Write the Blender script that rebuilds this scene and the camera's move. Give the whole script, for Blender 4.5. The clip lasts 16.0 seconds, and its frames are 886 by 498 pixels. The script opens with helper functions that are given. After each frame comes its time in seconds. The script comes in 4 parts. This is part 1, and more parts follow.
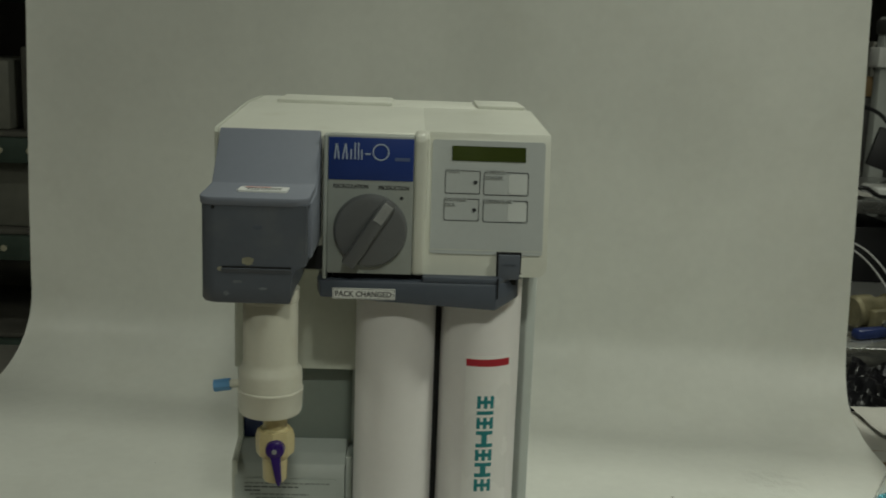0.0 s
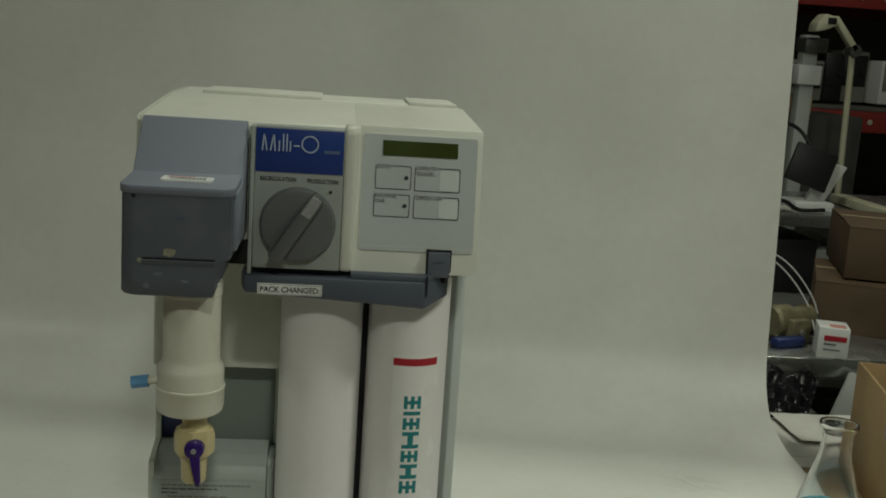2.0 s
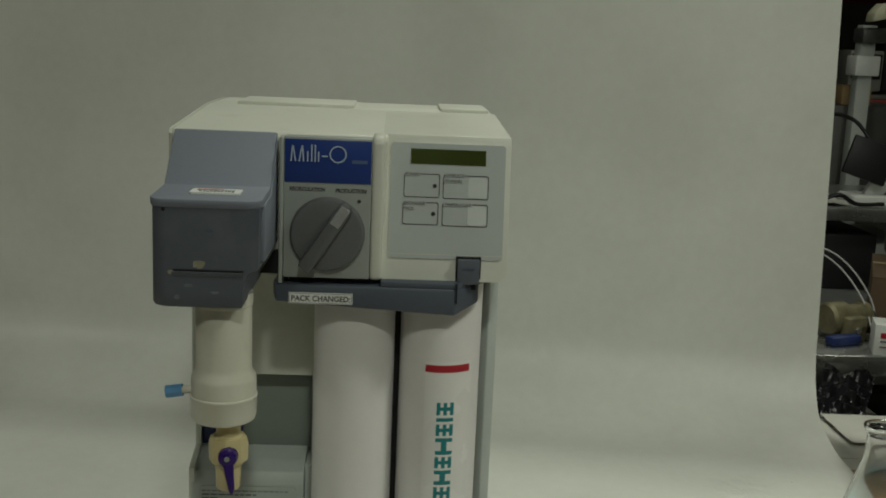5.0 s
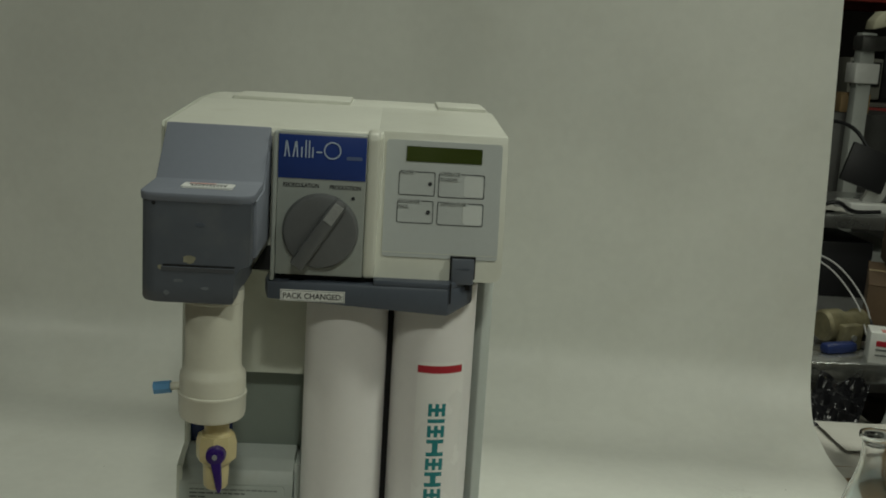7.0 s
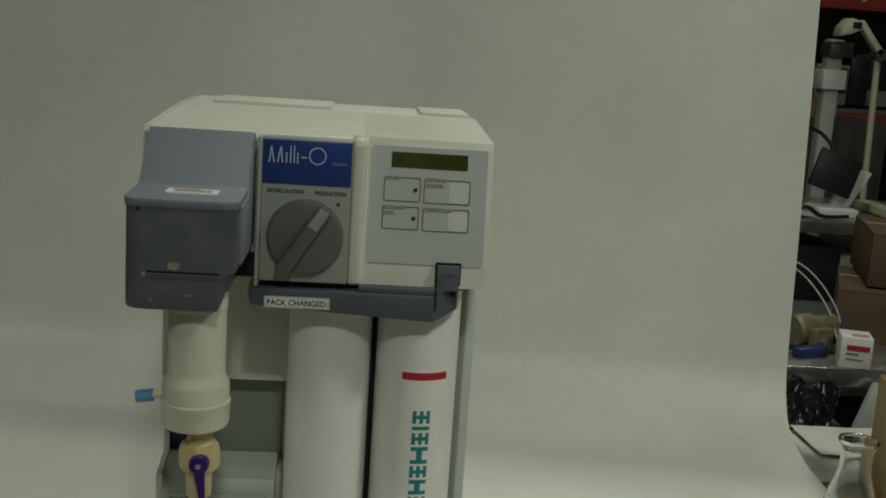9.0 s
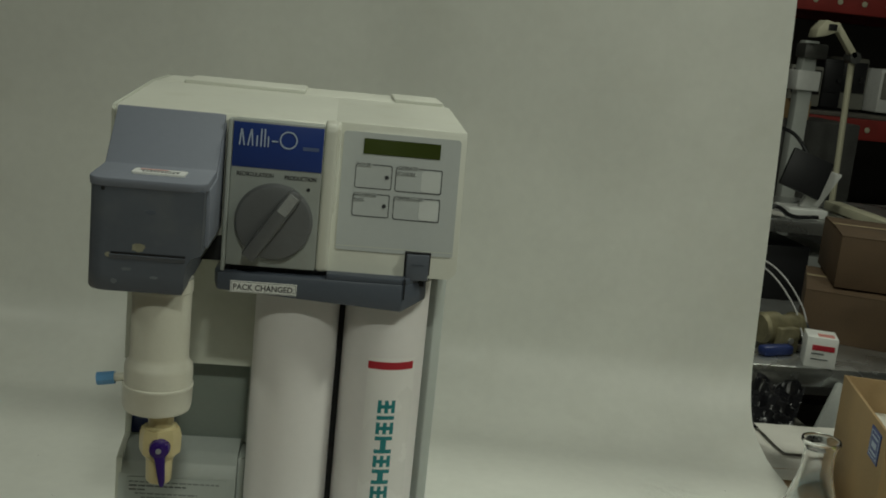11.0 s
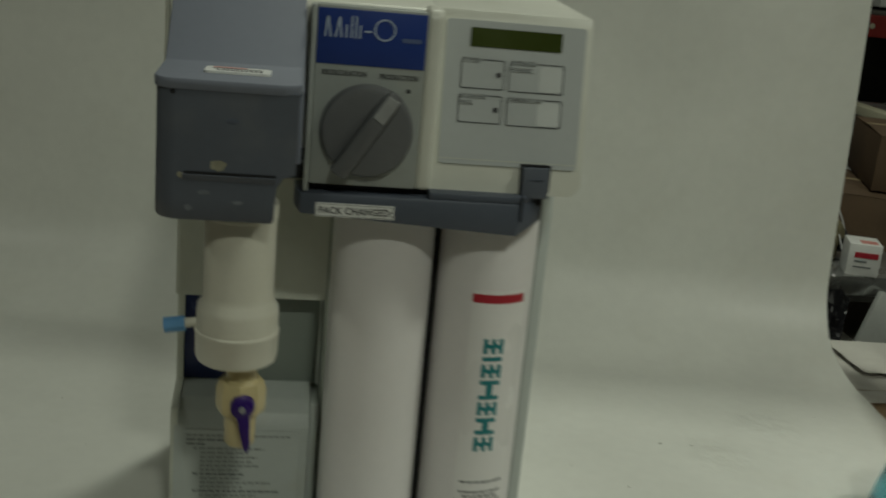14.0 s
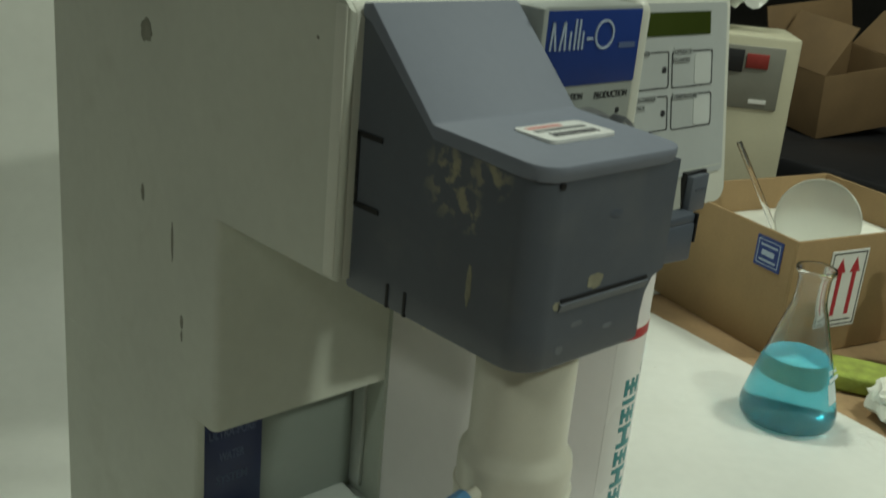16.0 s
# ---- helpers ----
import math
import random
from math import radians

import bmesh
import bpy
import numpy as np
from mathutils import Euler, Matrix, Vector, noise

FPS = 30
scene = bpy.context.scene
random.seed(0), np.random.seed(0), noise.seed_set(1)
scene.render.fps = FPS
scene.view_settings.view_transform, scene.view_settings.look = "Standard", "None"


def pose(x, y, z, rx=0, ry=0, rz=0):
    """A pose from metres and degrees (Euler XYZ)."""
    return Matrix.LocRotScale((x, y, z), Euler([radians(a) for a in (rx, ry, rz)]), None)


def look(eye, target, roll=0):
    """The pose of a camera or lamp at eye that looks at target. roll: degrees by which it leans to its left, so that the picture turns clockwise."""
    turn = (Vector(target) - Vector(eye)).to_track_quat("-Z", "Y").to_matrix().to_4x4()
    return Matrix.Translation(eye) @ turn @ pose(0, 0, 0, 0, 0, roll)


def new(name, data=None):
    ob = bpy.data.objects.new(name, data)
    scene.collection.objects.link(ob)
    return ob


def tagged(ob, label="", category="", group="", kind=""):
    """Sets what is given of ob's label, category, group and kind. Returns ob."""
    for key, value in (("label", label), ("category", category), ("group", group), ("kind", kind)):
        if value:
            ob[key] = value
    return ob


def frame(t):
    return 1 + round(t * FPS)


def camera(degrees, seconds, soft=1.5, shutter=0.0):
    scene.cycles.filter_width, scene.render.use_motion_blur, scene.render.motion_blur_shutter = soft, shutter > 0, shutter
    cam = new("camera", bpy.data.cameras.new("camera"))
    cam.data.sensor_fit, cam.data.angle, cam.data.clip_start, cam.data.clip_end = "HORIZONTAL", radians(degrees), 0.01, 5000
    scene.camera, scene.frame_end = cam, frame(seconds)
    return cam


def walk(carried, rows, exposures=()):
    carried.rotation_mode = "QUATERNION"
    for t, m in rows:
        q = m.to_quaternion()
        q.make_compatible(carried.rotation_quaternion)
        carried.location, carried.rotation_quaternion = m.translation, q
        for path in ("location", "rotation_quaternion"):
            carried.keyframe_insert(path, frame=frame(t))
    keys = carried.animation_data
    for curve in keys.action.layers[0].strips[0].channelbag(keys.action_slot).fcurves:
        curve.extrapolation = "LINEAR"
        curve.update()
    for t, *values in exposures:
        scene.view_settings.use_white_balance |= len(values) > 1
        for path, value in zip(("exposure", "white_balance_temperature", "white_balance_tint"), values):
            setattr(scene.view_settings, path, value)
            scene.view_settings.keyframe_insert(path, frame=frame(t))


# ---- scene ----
cam = camera(45.11, 16.0, soft=1.8, shutter=0.4)
PATH = [
    (0, (0.0145, -0.9584, 1.3383), (0.0894, 1.1122, 0.9163), 2.10),
    (0.5, (0.0087, -0.9619, 1.3245), (0.1667, 1.1111, 0.9353), 2.50),
    (1, (0.0124, -0.9486, 1.3214), (0.1971, 1.1203, 0.9174), 3.30),
    (1.5, (0.0110, -0.9402, 1.3330), (0.2328, 1.1197, 0.9089), 4.00),
    (2, (0.0112, -0.9426, 1.3245), (0.2353, 1.1233, 0.9258), 3.90),
    (2.5, (0.0132, -0.9433, 1.3267), (0.2347, 1.1246, 0.9406), 4.00),
    (3, (0.0124, -0.9363, 1.3319), (0.1771, 1.1366, 0.9459), 3.60),
    (3.5, (0.0102, -0.9298, 1.3298), (0.0945, 1.1385, 0.8941), 4.30),
    (4, (0.0210, -0.9405, 1.3372), (0.1163, 1.1272, 0.8994), 2.60),
    (4.5, (0.0355, -0.9469, 1.3362), (0.1417, 1.1258, 0.9258), 2.40),
    (7, (0.0399, -0.9350, 1.3309), (0.1547, 1.1369, 0.9248), 3.50),
    (7.5, (0.0389, -0.9346, 1.3351), (0.1664, 1.1349, 0.9152), 3.90),
    (8, (0.0369, -0.9339, 1.3351), (0.1777, 1.1352, 0.9216), 3.70),
    (8.5, (0.0416, -0.9334, 1.3351), (0.1835, 1.1388, 0.9322), 3.90),
    (9, (0.0243, -0.9282, 1.3319), (0.2027, 1.1419, 0.9353), 3.90),
    (11.3, (0.0279, -0.9183, 1.3309), (0.2619, 1.1406, 0.9068), 6.00),
    (11.5, (0.0337, -0.9148, 1.3319), (0.2149, 1.1228, 0.7936), 7.70),
    (12, (0.0253, -0.9162, 1.3055), (0.1926, 1.0679, 0.5937), 6.80),
    (12.5, (0.0330, -0.9168, 1.2960), (0.2242, 1.0620, 0.5726), 6.70),
    (13, (0.0291, -0.9120, 1.2981), (0.2630, 1.0727, 0.6043), 6.90),
    (13.3, (0.0276, -0.9069, 1.2992), (0.2846, 1.0794, 0.6181), 7.10),
    (13.5, (0.0081, -0.8987, 1.3066), (0.3026, 1.0887, 0.6445), 6.50),
    (14, (-0.0694, -0.7590, 1.2949), (0.2374, 1.2497, 0.7080), 5.40),
    (14.2, (-0.1195, -0.6580, 1.2770), (0.2460, 1.2460, 0.6260), 4.6),
    (14.5, (-0.1873, -0.5203, 1.2473), (0.3234, 1.3962, 0.5112), 7.90),
    (14.8, (-0.2470, -0.4610, 1.2590), (0.4520, 1.3700, 0.5350), 8.2),
    (15, (-0.3001, -0.4219, 1.2569), (0.6109, 1.3389, 0.5186), 8.10),
    (15.2, (-0.3644, -0.3883, 1.2600), (0.7598, 1.2408, 0.5144), 8.00),
    (15.5, (-0.4228, -0.3693, 1.2907), (0.9031, 1.0749, 0.4975), 6.70),
    (15.8, (-0.4360, -0.3580, 1.2980), (0.9200, 1.0560, 0.5530), 5.6),
    (16, (-0.4452, -0.3567, 1.3034), (0.9390, 1.0776, 0.5948), 5.30),
]
EXPOSURES = [(0, 0.02, 6500, 11), (9, 0.02, 6500, 11), (11.5, 0.0, 6500, 10.5), (12.2, -0.26, 6500, 10.5), (13.4, -0.28, 6500, 10.5), (14.5, -0.04, 6500, 9.5), (15, 0.24, 6400, 7.5), (16, 0.52, 6350, 5.5)]
walk(cam, [(t, look(eye, target, roll)) for t, eye, target, roll in PATH], EXPOSURES)

# ---- world and lamps ----
world = bpy.data.worlds.new("world")
scene.world = world
world.use_nodes = True
world.node_tree.nodes["Background"].inputs[0].default_value = (0.80, 0.86, 0.78, 1)
world.node_tree.nodes["Background"].inputs[1].default_value = 0.02


def area_lamp(name, eye, target, sx, sy, power, color):
    data = bpy.data.lights.new(name, "AREA")
    data.shape, data.size, data.size_y, data.energy, data.color = "RECTANGLE", sx, sy, power, color
    ob = new(name, data)
    ob.matrix_world = look(eye, target)
    return ob


TUBE_WHITE = (0.95, 1.0, 0.84)
# place, size along x and y, power: before the table, behind and over the backdrop, to its sides, over the hall
# none is in view; the right-hand and hall lamps are added fill
LAMPS = [
    ((0.26, -2.20, 2.90), 0.18, 0.15, 20.5),
    ((0.42, 1.15, 3.05), 0.24, 0.24, 15.0),
    ((1.50, -0.65, 2.86), 0.34, 0.30, 17.5),
    ((-1.90, -0.40, 2.60), 0.26, 0.26, 5.6),
    ((1.90, 2.60, 2.95), 0.90, 0.30, 5.5),
]
for (lx, ly, lz), sx, sy, power in LAMPS:
    area_lamp("unseen_ceiling_lamp", (lx, ly, lz), (lx, ly, 0), sx, sy, power, TUBE_WHITE)

# ---- materials ----


def mat(name, color, rough=0.5, metal=0.0, vary=0.08, scale=6.0, bump=0.0, bump_scale=120.0, dirt=None, dirt_amount=0.3, spec=0.5, trans=0.0, ior=1.45, coat=0.0, patchy=0.07):
    m = bpy.data.materials.new(name)
    m.use_nodes = True
    nt = m.node_tree
    b = nt.nodes["Principled BSDF"]
    b.inputs["Roughness"].default_value = rough
    b.inputs["Metallic"].default_value = metal
    b.inputs["Specular IOR Level"].default_value = spec
    b.inputs["Transmission Weight"].default_value = trans
    b.inputs["IOR"].default_value = ior
    b.inputs["Coat Weight"].default_value = coat
    co = nt.nodes.new("ShaderNodeTexCoord")
    n1 = nt.nodes.new("ShaderNodeTexNoise")
    n1.inputs["Scale"].default_value, n1.inputs["Detail"].default_value = scale, 6
    n2 = nt.nodes.new("ShaderNodeTexNoise")
    n2.inputs["Scale"].default_value, n2.inputs["Detail"].default_value = scale * 14, 3
    nt.links.new(co.outputs["Object"], n1.inputs["Vector"])
    nt.links.new(co.outputs["Object"], n2.inputs["Vector"])
    both = nt.nodes.new("ShaderNodeMath")
    both.operation = "MULTIPLY_ADD"
    both.inputs[1].default_value = 0.35
    nt.links.new(n2.outputs[0], both.inputs[0])
    nt.links.new(n1.outputs[0], both.inputs[2])
    ramp = nt.nodes.new("ShaderNodeValToRGB")
    lo = [max(0, c * (1 - vary)) for c in color]
    hi = [min(1, c * (1 + vary)) for c in color]
    ramp.color_ramp.elements[0].position, ramp.color_ramp.elements[0].color = 0.45, (*lo, 1)
    ramp.color_ramp.elements[1].position, ramp.color_ramp.elements[1].color = 0.9, (*hi, 1)
    nt.links.new(both.outputs[0], ramp.inputs[0])
    out = ramp.outputs[0]
    if dirt:
        n3 = nt.nodes.new("ShaderNodeTexNoise")
        n3.inputs["Scale"].default_value, n3.inputs["Detail"].default_value = scale * 2.3, 8
        nt.links.new(co.outputs["Object"], n3.inputs["Vector"])
        edge = nt.nodes.new("ShaderNodeMapRange")
        edge.inputs[1].default_value, edge.inputs[2].default_value = 0.56, 0.72
        edge.inputs[4].default_value = dirt_amount
        nt.links.new(n3.outputs[0], edge.inputs[0])
        mix = nt.nodes.new("ShaderNodeMix")
        mix.data_type = "RGBA"
        mix.inputs[7].default_value = (*dirt, 1)
        nt.links.new(edge.outputs[0], mix.inputs[0])
        nt.links.new(out, mix.inputs[6])
        out = mix.outputs[2]
    nt.links.new(out, b.inputs["Base Color"])
    gloss = nt.nodes.new("ShaderNodeMapRange")
    gloss.inputs[1].default_value, gloss.inputs[2].default_value = 0.3, 0.75
    gloss.inputs[3].default_value, gloss.inputs[4].default_value = max(0.02, rough - patchy), min(1, rough + patchy)
    nt.links.new(n1.outputs[0], gloss.inputs[0])
    nt.links.new(gloss.outputs[0], b.inputs["Roughness"])
    if bump:
        n4 = nt.nodes.new("ShaderNodeTexNoise")
        n4.inputs["Scale"].default_value, n4.inputs["Detail"].default_value = bump_scale, 4
        nt.links.new(co.outputs["Object"], n4.inputs["Vector"])
        bp = nt.nodes.new("ShaderNodeBump")
        bp.inputs["Strength"].default_value, bp.inputs["Distance"].default_value = bump, 0.002
        nt.links.new(n4.outputs[0], bp.inputs["Height"])
        nt.links.new(bp.outputs[0], b.inputs["Normal"])
    return m


COVER = mat("ivory_plastic", (0.66, 0.67, 0.60), 0.42, vary=0.05, scale=9, bump=0.06, bump_scale=900, dirt=(0.42, 0.40, 0.30), dirt_amount=0.18)
# the cover's ivory again, darkened because its sides stand in shade
SIDE = mat("shaded_ivory_plastic", (0.58, 0.60, 0.53), 0.5, vary=0.06, scale=9, bump=0.08, bump_scale=900, dirt=(0.36, 0.36, 0.28), dirt_amount=0.2)
# side plastic once more, with the recess's shade put into the colour
RECESS_SHADED = mat("shaded_recess_plastic", (0.45, 0.48, 0.42), 0.5, vary=0.06, scale=9, bump=0.08, bump_scale=900)
PLATE_GREY = mat("knob_plate_grey", (0.33, 0.355, 0.34), 0.4, vary=0.06, scale=14, bump=0.04, bump_scale=1200, dirt=(0.28, 0.29, 0.26), dirt_amount=0.3)
PANEL_GREY = mat("overlay_grey", (0.47, 0.50, 0.50), 0.42, vary=0.04, scale=14, bump=0.03, bump_scale=1200)
BACK_GREEN = mat("grey_green_plastic", (0.42, 0.46, 0.41), 0.5, vary=0.05, scale=9, bump=0.06, bump_scale=900)
STRIP_GREEN = mat("dark_grey_green", (0.24, 0.275, 0.25), 0.45, vary=0.05, scale=10, bump=0.05, bump_scale=900)
LOWER = mat("pale_grey_plastic", (0.50, 0.54, 0.52), 0.4, vary=0.05, scale=9, bump=0.05, bump_scale=900, dirt=(0.40, 0.38, 0.27), dirt_amount=0.3)
HOOD = mat("blue_grey_plastic", (0.200, 0.220, 0.270), 0.6, spec=0.3, vary=0.05, scale=12, bump=0.07, bump_scale=1100)
DARK_GREY = mat("slate_grey_plastic", (0.100, 0.113, 0.138), 0.45, vary=0.08, scale=12, bump=0.07, bump_scale=1100, dirt=(0.16, 0.165, 0.17), dirt_amount=0.3)
CLAMP = mat("charcoal_plastic", (0.085, 0.10, 0.13), 0.42, vary=0.08, scale=12, bump=0.07, bump_scale=1100)
LATCH = mat("slate_latch_plastic", (0.11, 0.125, 0.155), 0.42, vary=0.08, scale=12, bump=0.07, bump_scale=1100)
KNOB = mat("grey_knob_plastic", (0.125, 0.13, 0.135), 0.45, vary=0.08, scale=20, bump=0.05, bump_scale=1100)
KNOB_WORN = mat("worn_knob_plastic", (0.30, 0.31, 0.31), 0.4, vary=0.2, scale=60)
STAIN = mat("dried_glue", (0.30, 0.29, 0.21), 0.55, vary=0.3, scale=90)
SMUDGE = mat("grey_smudge", (0.15, 0.165, 0.185), 0.5, vary=0.3, scale=90)
MARK = mat("dark_scuff", (0.22, 0.22, 0.18), 0.7, vary=0.3, scale=90)
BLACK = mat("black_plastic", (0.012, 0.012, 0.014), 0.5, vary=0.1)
INK = mat("black_ink", (0.03, 0.03, 0.035), 0.6, vary=0.1)
GREY_INK = mat("grey_ink", (0.16, 0.17, 0.17), 0.6, vary=0.1)
PRINT_INK = mat("pale_grey_ink", (0.27, 0.29, 0.28), 0.6, vary=0.1)
BLUE = mat("blue_print", (0.018, 0.045, 0.22), 0.35, vary=0.06, scale=20)
NAVY = mat("navy_print", (0.02, 0.035, 0.13), 0.35, vary=0.06, scale=20)
BLUE_INK = mat("pale_blue_ink", (0.42, 0.50, 0.62), 0.5, vary=0.05)
FADED_INK = mat("faded_blue_ink", (0.10, 0.14, 0.27), 0.5, vary=0.05)
LCD = mat("olive_display", (0.045, 0.062, 0.012), 0.2, vary=0.06, scale=30)
KEY_PALE = mat("pale_key_window", (0.60, 0.63, 0.62), 0.35, vary=0.04, scale=30)
LABEL = mat("white_label", (0.74, 0.75, 0.73), 0.4, vary=0.05, scale=40)
TUBE = mat("white_cartridge", (0.80, 0.78, 0.78), 0.42, vary=0.03, scale=8, bump=0.03, bump_scale=300)
TUBE_LABEL = mat("cartridge_label", (0.83, 0.82, 0.81), 0.3, vary=0.02, scale=8)
RED = mat("red_print", (0.42, 0.025, 0.04), 0.35, vary=0.06, scale=40)
TEAL = mat("teal_print", (0.02, 0.22, 0.24), 0.35, vary=0.06, scale=40)
SEAT = mat("taupe_seat", (0.36, 0.34, 0.29), 0.5, vary=0.1, scale=30)
CANISTER = mat("cream_polymer", (0.67, 0.66, 0.57), 0.35, vary=0.04, scale=20, bump=0.03, bump_scale=600, dirt=(0.5, 0.46, 0.33), dirt_amount=0.15)
VALVE = mat("ivory_valve", (0.62, 0.53, 0.29), 0.35, vary=0.08, scale=40)
PURPLE = mat("purple_lever", (0.035, 0.012, 0.15), 0.3, vary=0.1, scale=60)
CAP_BLUE = mat("blue_cap", (0.13, 0.33, 0.60), 0.35, vary=0.08, scale=60)
PAPER = mat("white_vinyl_sheet", (0.70, 0.71, 0.67), 0.46, vary=0.06, scale=4.5, bump=0.16, bump_scale=9, dirt=(0.54, 0.53, 0.46), dirt_amount=0.14, patchy=0.15)
WOOD = mat("tan_board", (0.36, 0.24, 0.13), 0.6, vary=0.2, scale=10, bump=0.1, bump_scale=60)
CARD = mat("brown_cardboard", (0.34, 0.23, 0.115), 0.75, vary=0.1, scale=14, bump=0.12, bump_scale=260)
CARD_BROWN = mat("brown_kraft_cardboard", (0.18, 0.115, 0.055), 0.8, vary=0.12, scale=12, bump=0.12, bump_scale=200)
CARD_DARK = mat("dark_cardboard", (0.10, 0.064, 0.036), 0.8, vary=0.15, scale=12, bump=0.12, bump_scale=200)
TAPE = mat("packing_tape", (0.45, 0.36, 0.22), 0.25, vary=0.15, scale=30)
FOAM = mat("white_foam", (0.74, 0.75, 0.68), 0.8, vary=0.06, scale=30, bump=0.2, bump_scale=200)
STEEL = mat("stainless_steel", (0.50, 0.51, 0.50), 0.3, 0.9, vary=0.15, scale=8, bump=0.05, bump_scale=60)
DARK_STEEL = mat("dark_steel", (0.13, 0.13, 0.125), 0.5, 0.6, vary=0.2, scale=8)
CREAM = mat("cream_enamel", (0.52, 0.50, 0.37), 0.45, vary=0.06, scale=10)
CREAM_DARK = mat("grey_front", (0.22, 0.22, 0.19), 0.45, vary=0.08, scale=20)
RED_PAINT = mat("red_rack_paint", (0.26, 0.03, 0.025), 0.5, vary=0.2, scale=12)
GREEN_PAINT = mat("dark_green_paint", (0.05, 0.075, 0.06), 0.5, vary=0.2, scale=12)
GREY_BOX = mat("light_grey_enamel", (0.42, 0.44, 0.42), 0.5, vary=0.1, scale=10)
OLIVE = mat("olive_bronze", (0.19, 0.17, 0.10), 0.5, 0.3, vary=0.3, scale=40, bump=0.1)
BOARD = mat("grey_shelf_board", (0.12, 0.115, 0.10), 0.7, vary=0.25, scale=6)
CONCRETE = mat("concrete", (0.30, 0.29, 0.26), 0.7, vary=0.2, scale=3, bump=0.15, bump_scale=60)
# for the unseen ceiling and two unseen walls, lightened to bounce fill light
BOUNCE_WALL = mat("pale_bounce_paint", (0.42, 0.43, 0.38), 0.8, vary=0.1, scale=2)
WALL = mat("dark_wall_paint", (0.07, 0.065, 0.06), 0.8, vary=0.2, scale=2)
SPONGE = mat("yellow_green_sponge", (0.30, 0.36, 0.07), 0.9, vary=0.25, scale=60, bump=0.6, bump_scale=350)
BOTTLE = mat("green_bottle_plastic", (0.02, 0.16, 0.05), 0.3, vary=0.1)
FILM = mat("black_film", (0.012, 0.012, 0.014), 0.22, vary=0.3, scale=20, spec=0.25)
WHITE_SHEET = mat("crumpled_white_sheet", (0.52, 0.51, 0.47), 0.55, vary=0.08, scale=12)
PINK = mat("pink_print", (0.60, 0.25, 0.22), 0.4, vary=0.1)
CABLE = mat("white_cable", (0.42, 0.42, 0.42), 0.4, vary=0.05)
GLASS = mat("clear_glass", (1, 1, 1), 0.02, vary=0.0, trans=1.0, ior=1.46)
FROST = mat("frosted_plastic", (0.74, 0.76, 0.70), 0.35, vary=0.03, trans=0.55, ior=1.3)
LIQUID = mat("cyan_solution", (0.20, 0.70, 0.84), 0.03, vary=0.02, scale=12, trans=0.82, ior=1.24)

# dried glue smeared over one place of the dispenser's flank
def smear(material, at, reach, color):
    nt = material.node_tree
    bsdf = nt.nodes["Principled BSDF"]
    old = bsdf.inputs["Base Color"].links[0].from_socket
    co = nt.nodes.new("ShaderNodeTexCoord")
    far = nt.nodes.new("ShaderNodeVectorMath")
    far.operation = "DISTANCE"
    far.inputs[1].default_value = at
    nt.links.new(co.outputs["Object"], far.inputs[0])
    near = nt.nodes.new("ShaderNodeMapRange")
    near.inputs[1].default_value, near.inputs[2].default_value = reach, reach * 0.35
    nt.links.new(far.outputs["Value"], near.inputs[0])
    n = nt.nodes.new("ShaderNodeTexNoise")
    n.inputs["Scale"].default_value, n.inputs["Detail"].default_value = 150, 5
    nt.links.new(co.outputs["Object"], n.inputs["Vector"])
    cut = nt.nodes.new("ShaderNodeMapRange")
    cut.inputs[1].default_value, cut.inputs[2].default_value = 0.49, 0.58
    nt.links.new(n.outputs[0], cut.inputs[0])
    both = nt.nodes.new("ShaderNodeMath")
    both.operation = "MULTIPLY"
    nt.links.new(near.outputs[0], both.inputs[0])
    nt.links.new(cut.outputs[0], both.inputs[1])
    mix = nt.nodes.new("ShaderNodeMix")
    mix.data_type = "RGBA"
    mix.inputs[7].default_value = (*color, 1)
    nt.links.new(both.outputs[0], mix.inputs[0])
    nt.links.new(old, mix.inputs[6])
    nt.links.new(mix.outputs[2], bsdf.inputs["Base Color"])


def dents(material, spots, reach):
    """Small sharp creases in the sheet round a few places."""
    nt = material.node_tree
    bsdf = nt.nodes["Principled BSDF"]
    co = nt.nodes.new("ShaderNodeTexCoord")
    total = None
    for at in spots:
        far = nt.nodes.new("ShaderNodeVectorMath")
        far.operation = "DISTANCE"
        far.inputs[1].default_value = at
        nt.links.new(co.outputs["Object"], far.inputs[0])
        near = nt.nodes.new("ShaderNodeMapRange")
        near.interpolation_type = "SMOOTHSTEP"
        near.inputs[1].default_value, near.inputs[2].default_value = reach, 0.0
        nt.links.new(far.outputs["Value"], near.inputs[0])
        if total is None:
            total = near.outputs[0]
        else:
            add = nt.nodes.new("ShaderNodeMath")
            nt.links.new(total, add.inputs[0])
            nt.links.new(near.outputs[0], add.inputs[1])
            total = add.outputs[0]
    n = nt.nodes.new("ShaderNodeTexNoise")
    n.inputs["Scale"].default_value, n.inputs["Detail"].default_value = 45, 3
    nt.links.new(co.outputs["Object"], n.inputs["Vector"])
    high = nt.nodes.new("ShaderNodeMath")
    high.operation = "MULTIPLY"
    nt.links.new(n.outputs[0], high.inputs[0])
    nt.links.new(total, high.inputs[1])
    bp = nt.nodes.new("ShaderNodeBump")
    bp.inputs["Strength"].default_value, bp.inputs["Distance"].default_value = 1.0, 0.012
    old = bsdf.inputs["Normal"].links[0].from_socket
    nt.links.new(old, bp.inputs["Normal"])
    nt.links.new(high.outputs[0], bp.inputs["Height"])
    nt.links.new(bp.outputs[0], bsdf.inputs["Normal"])


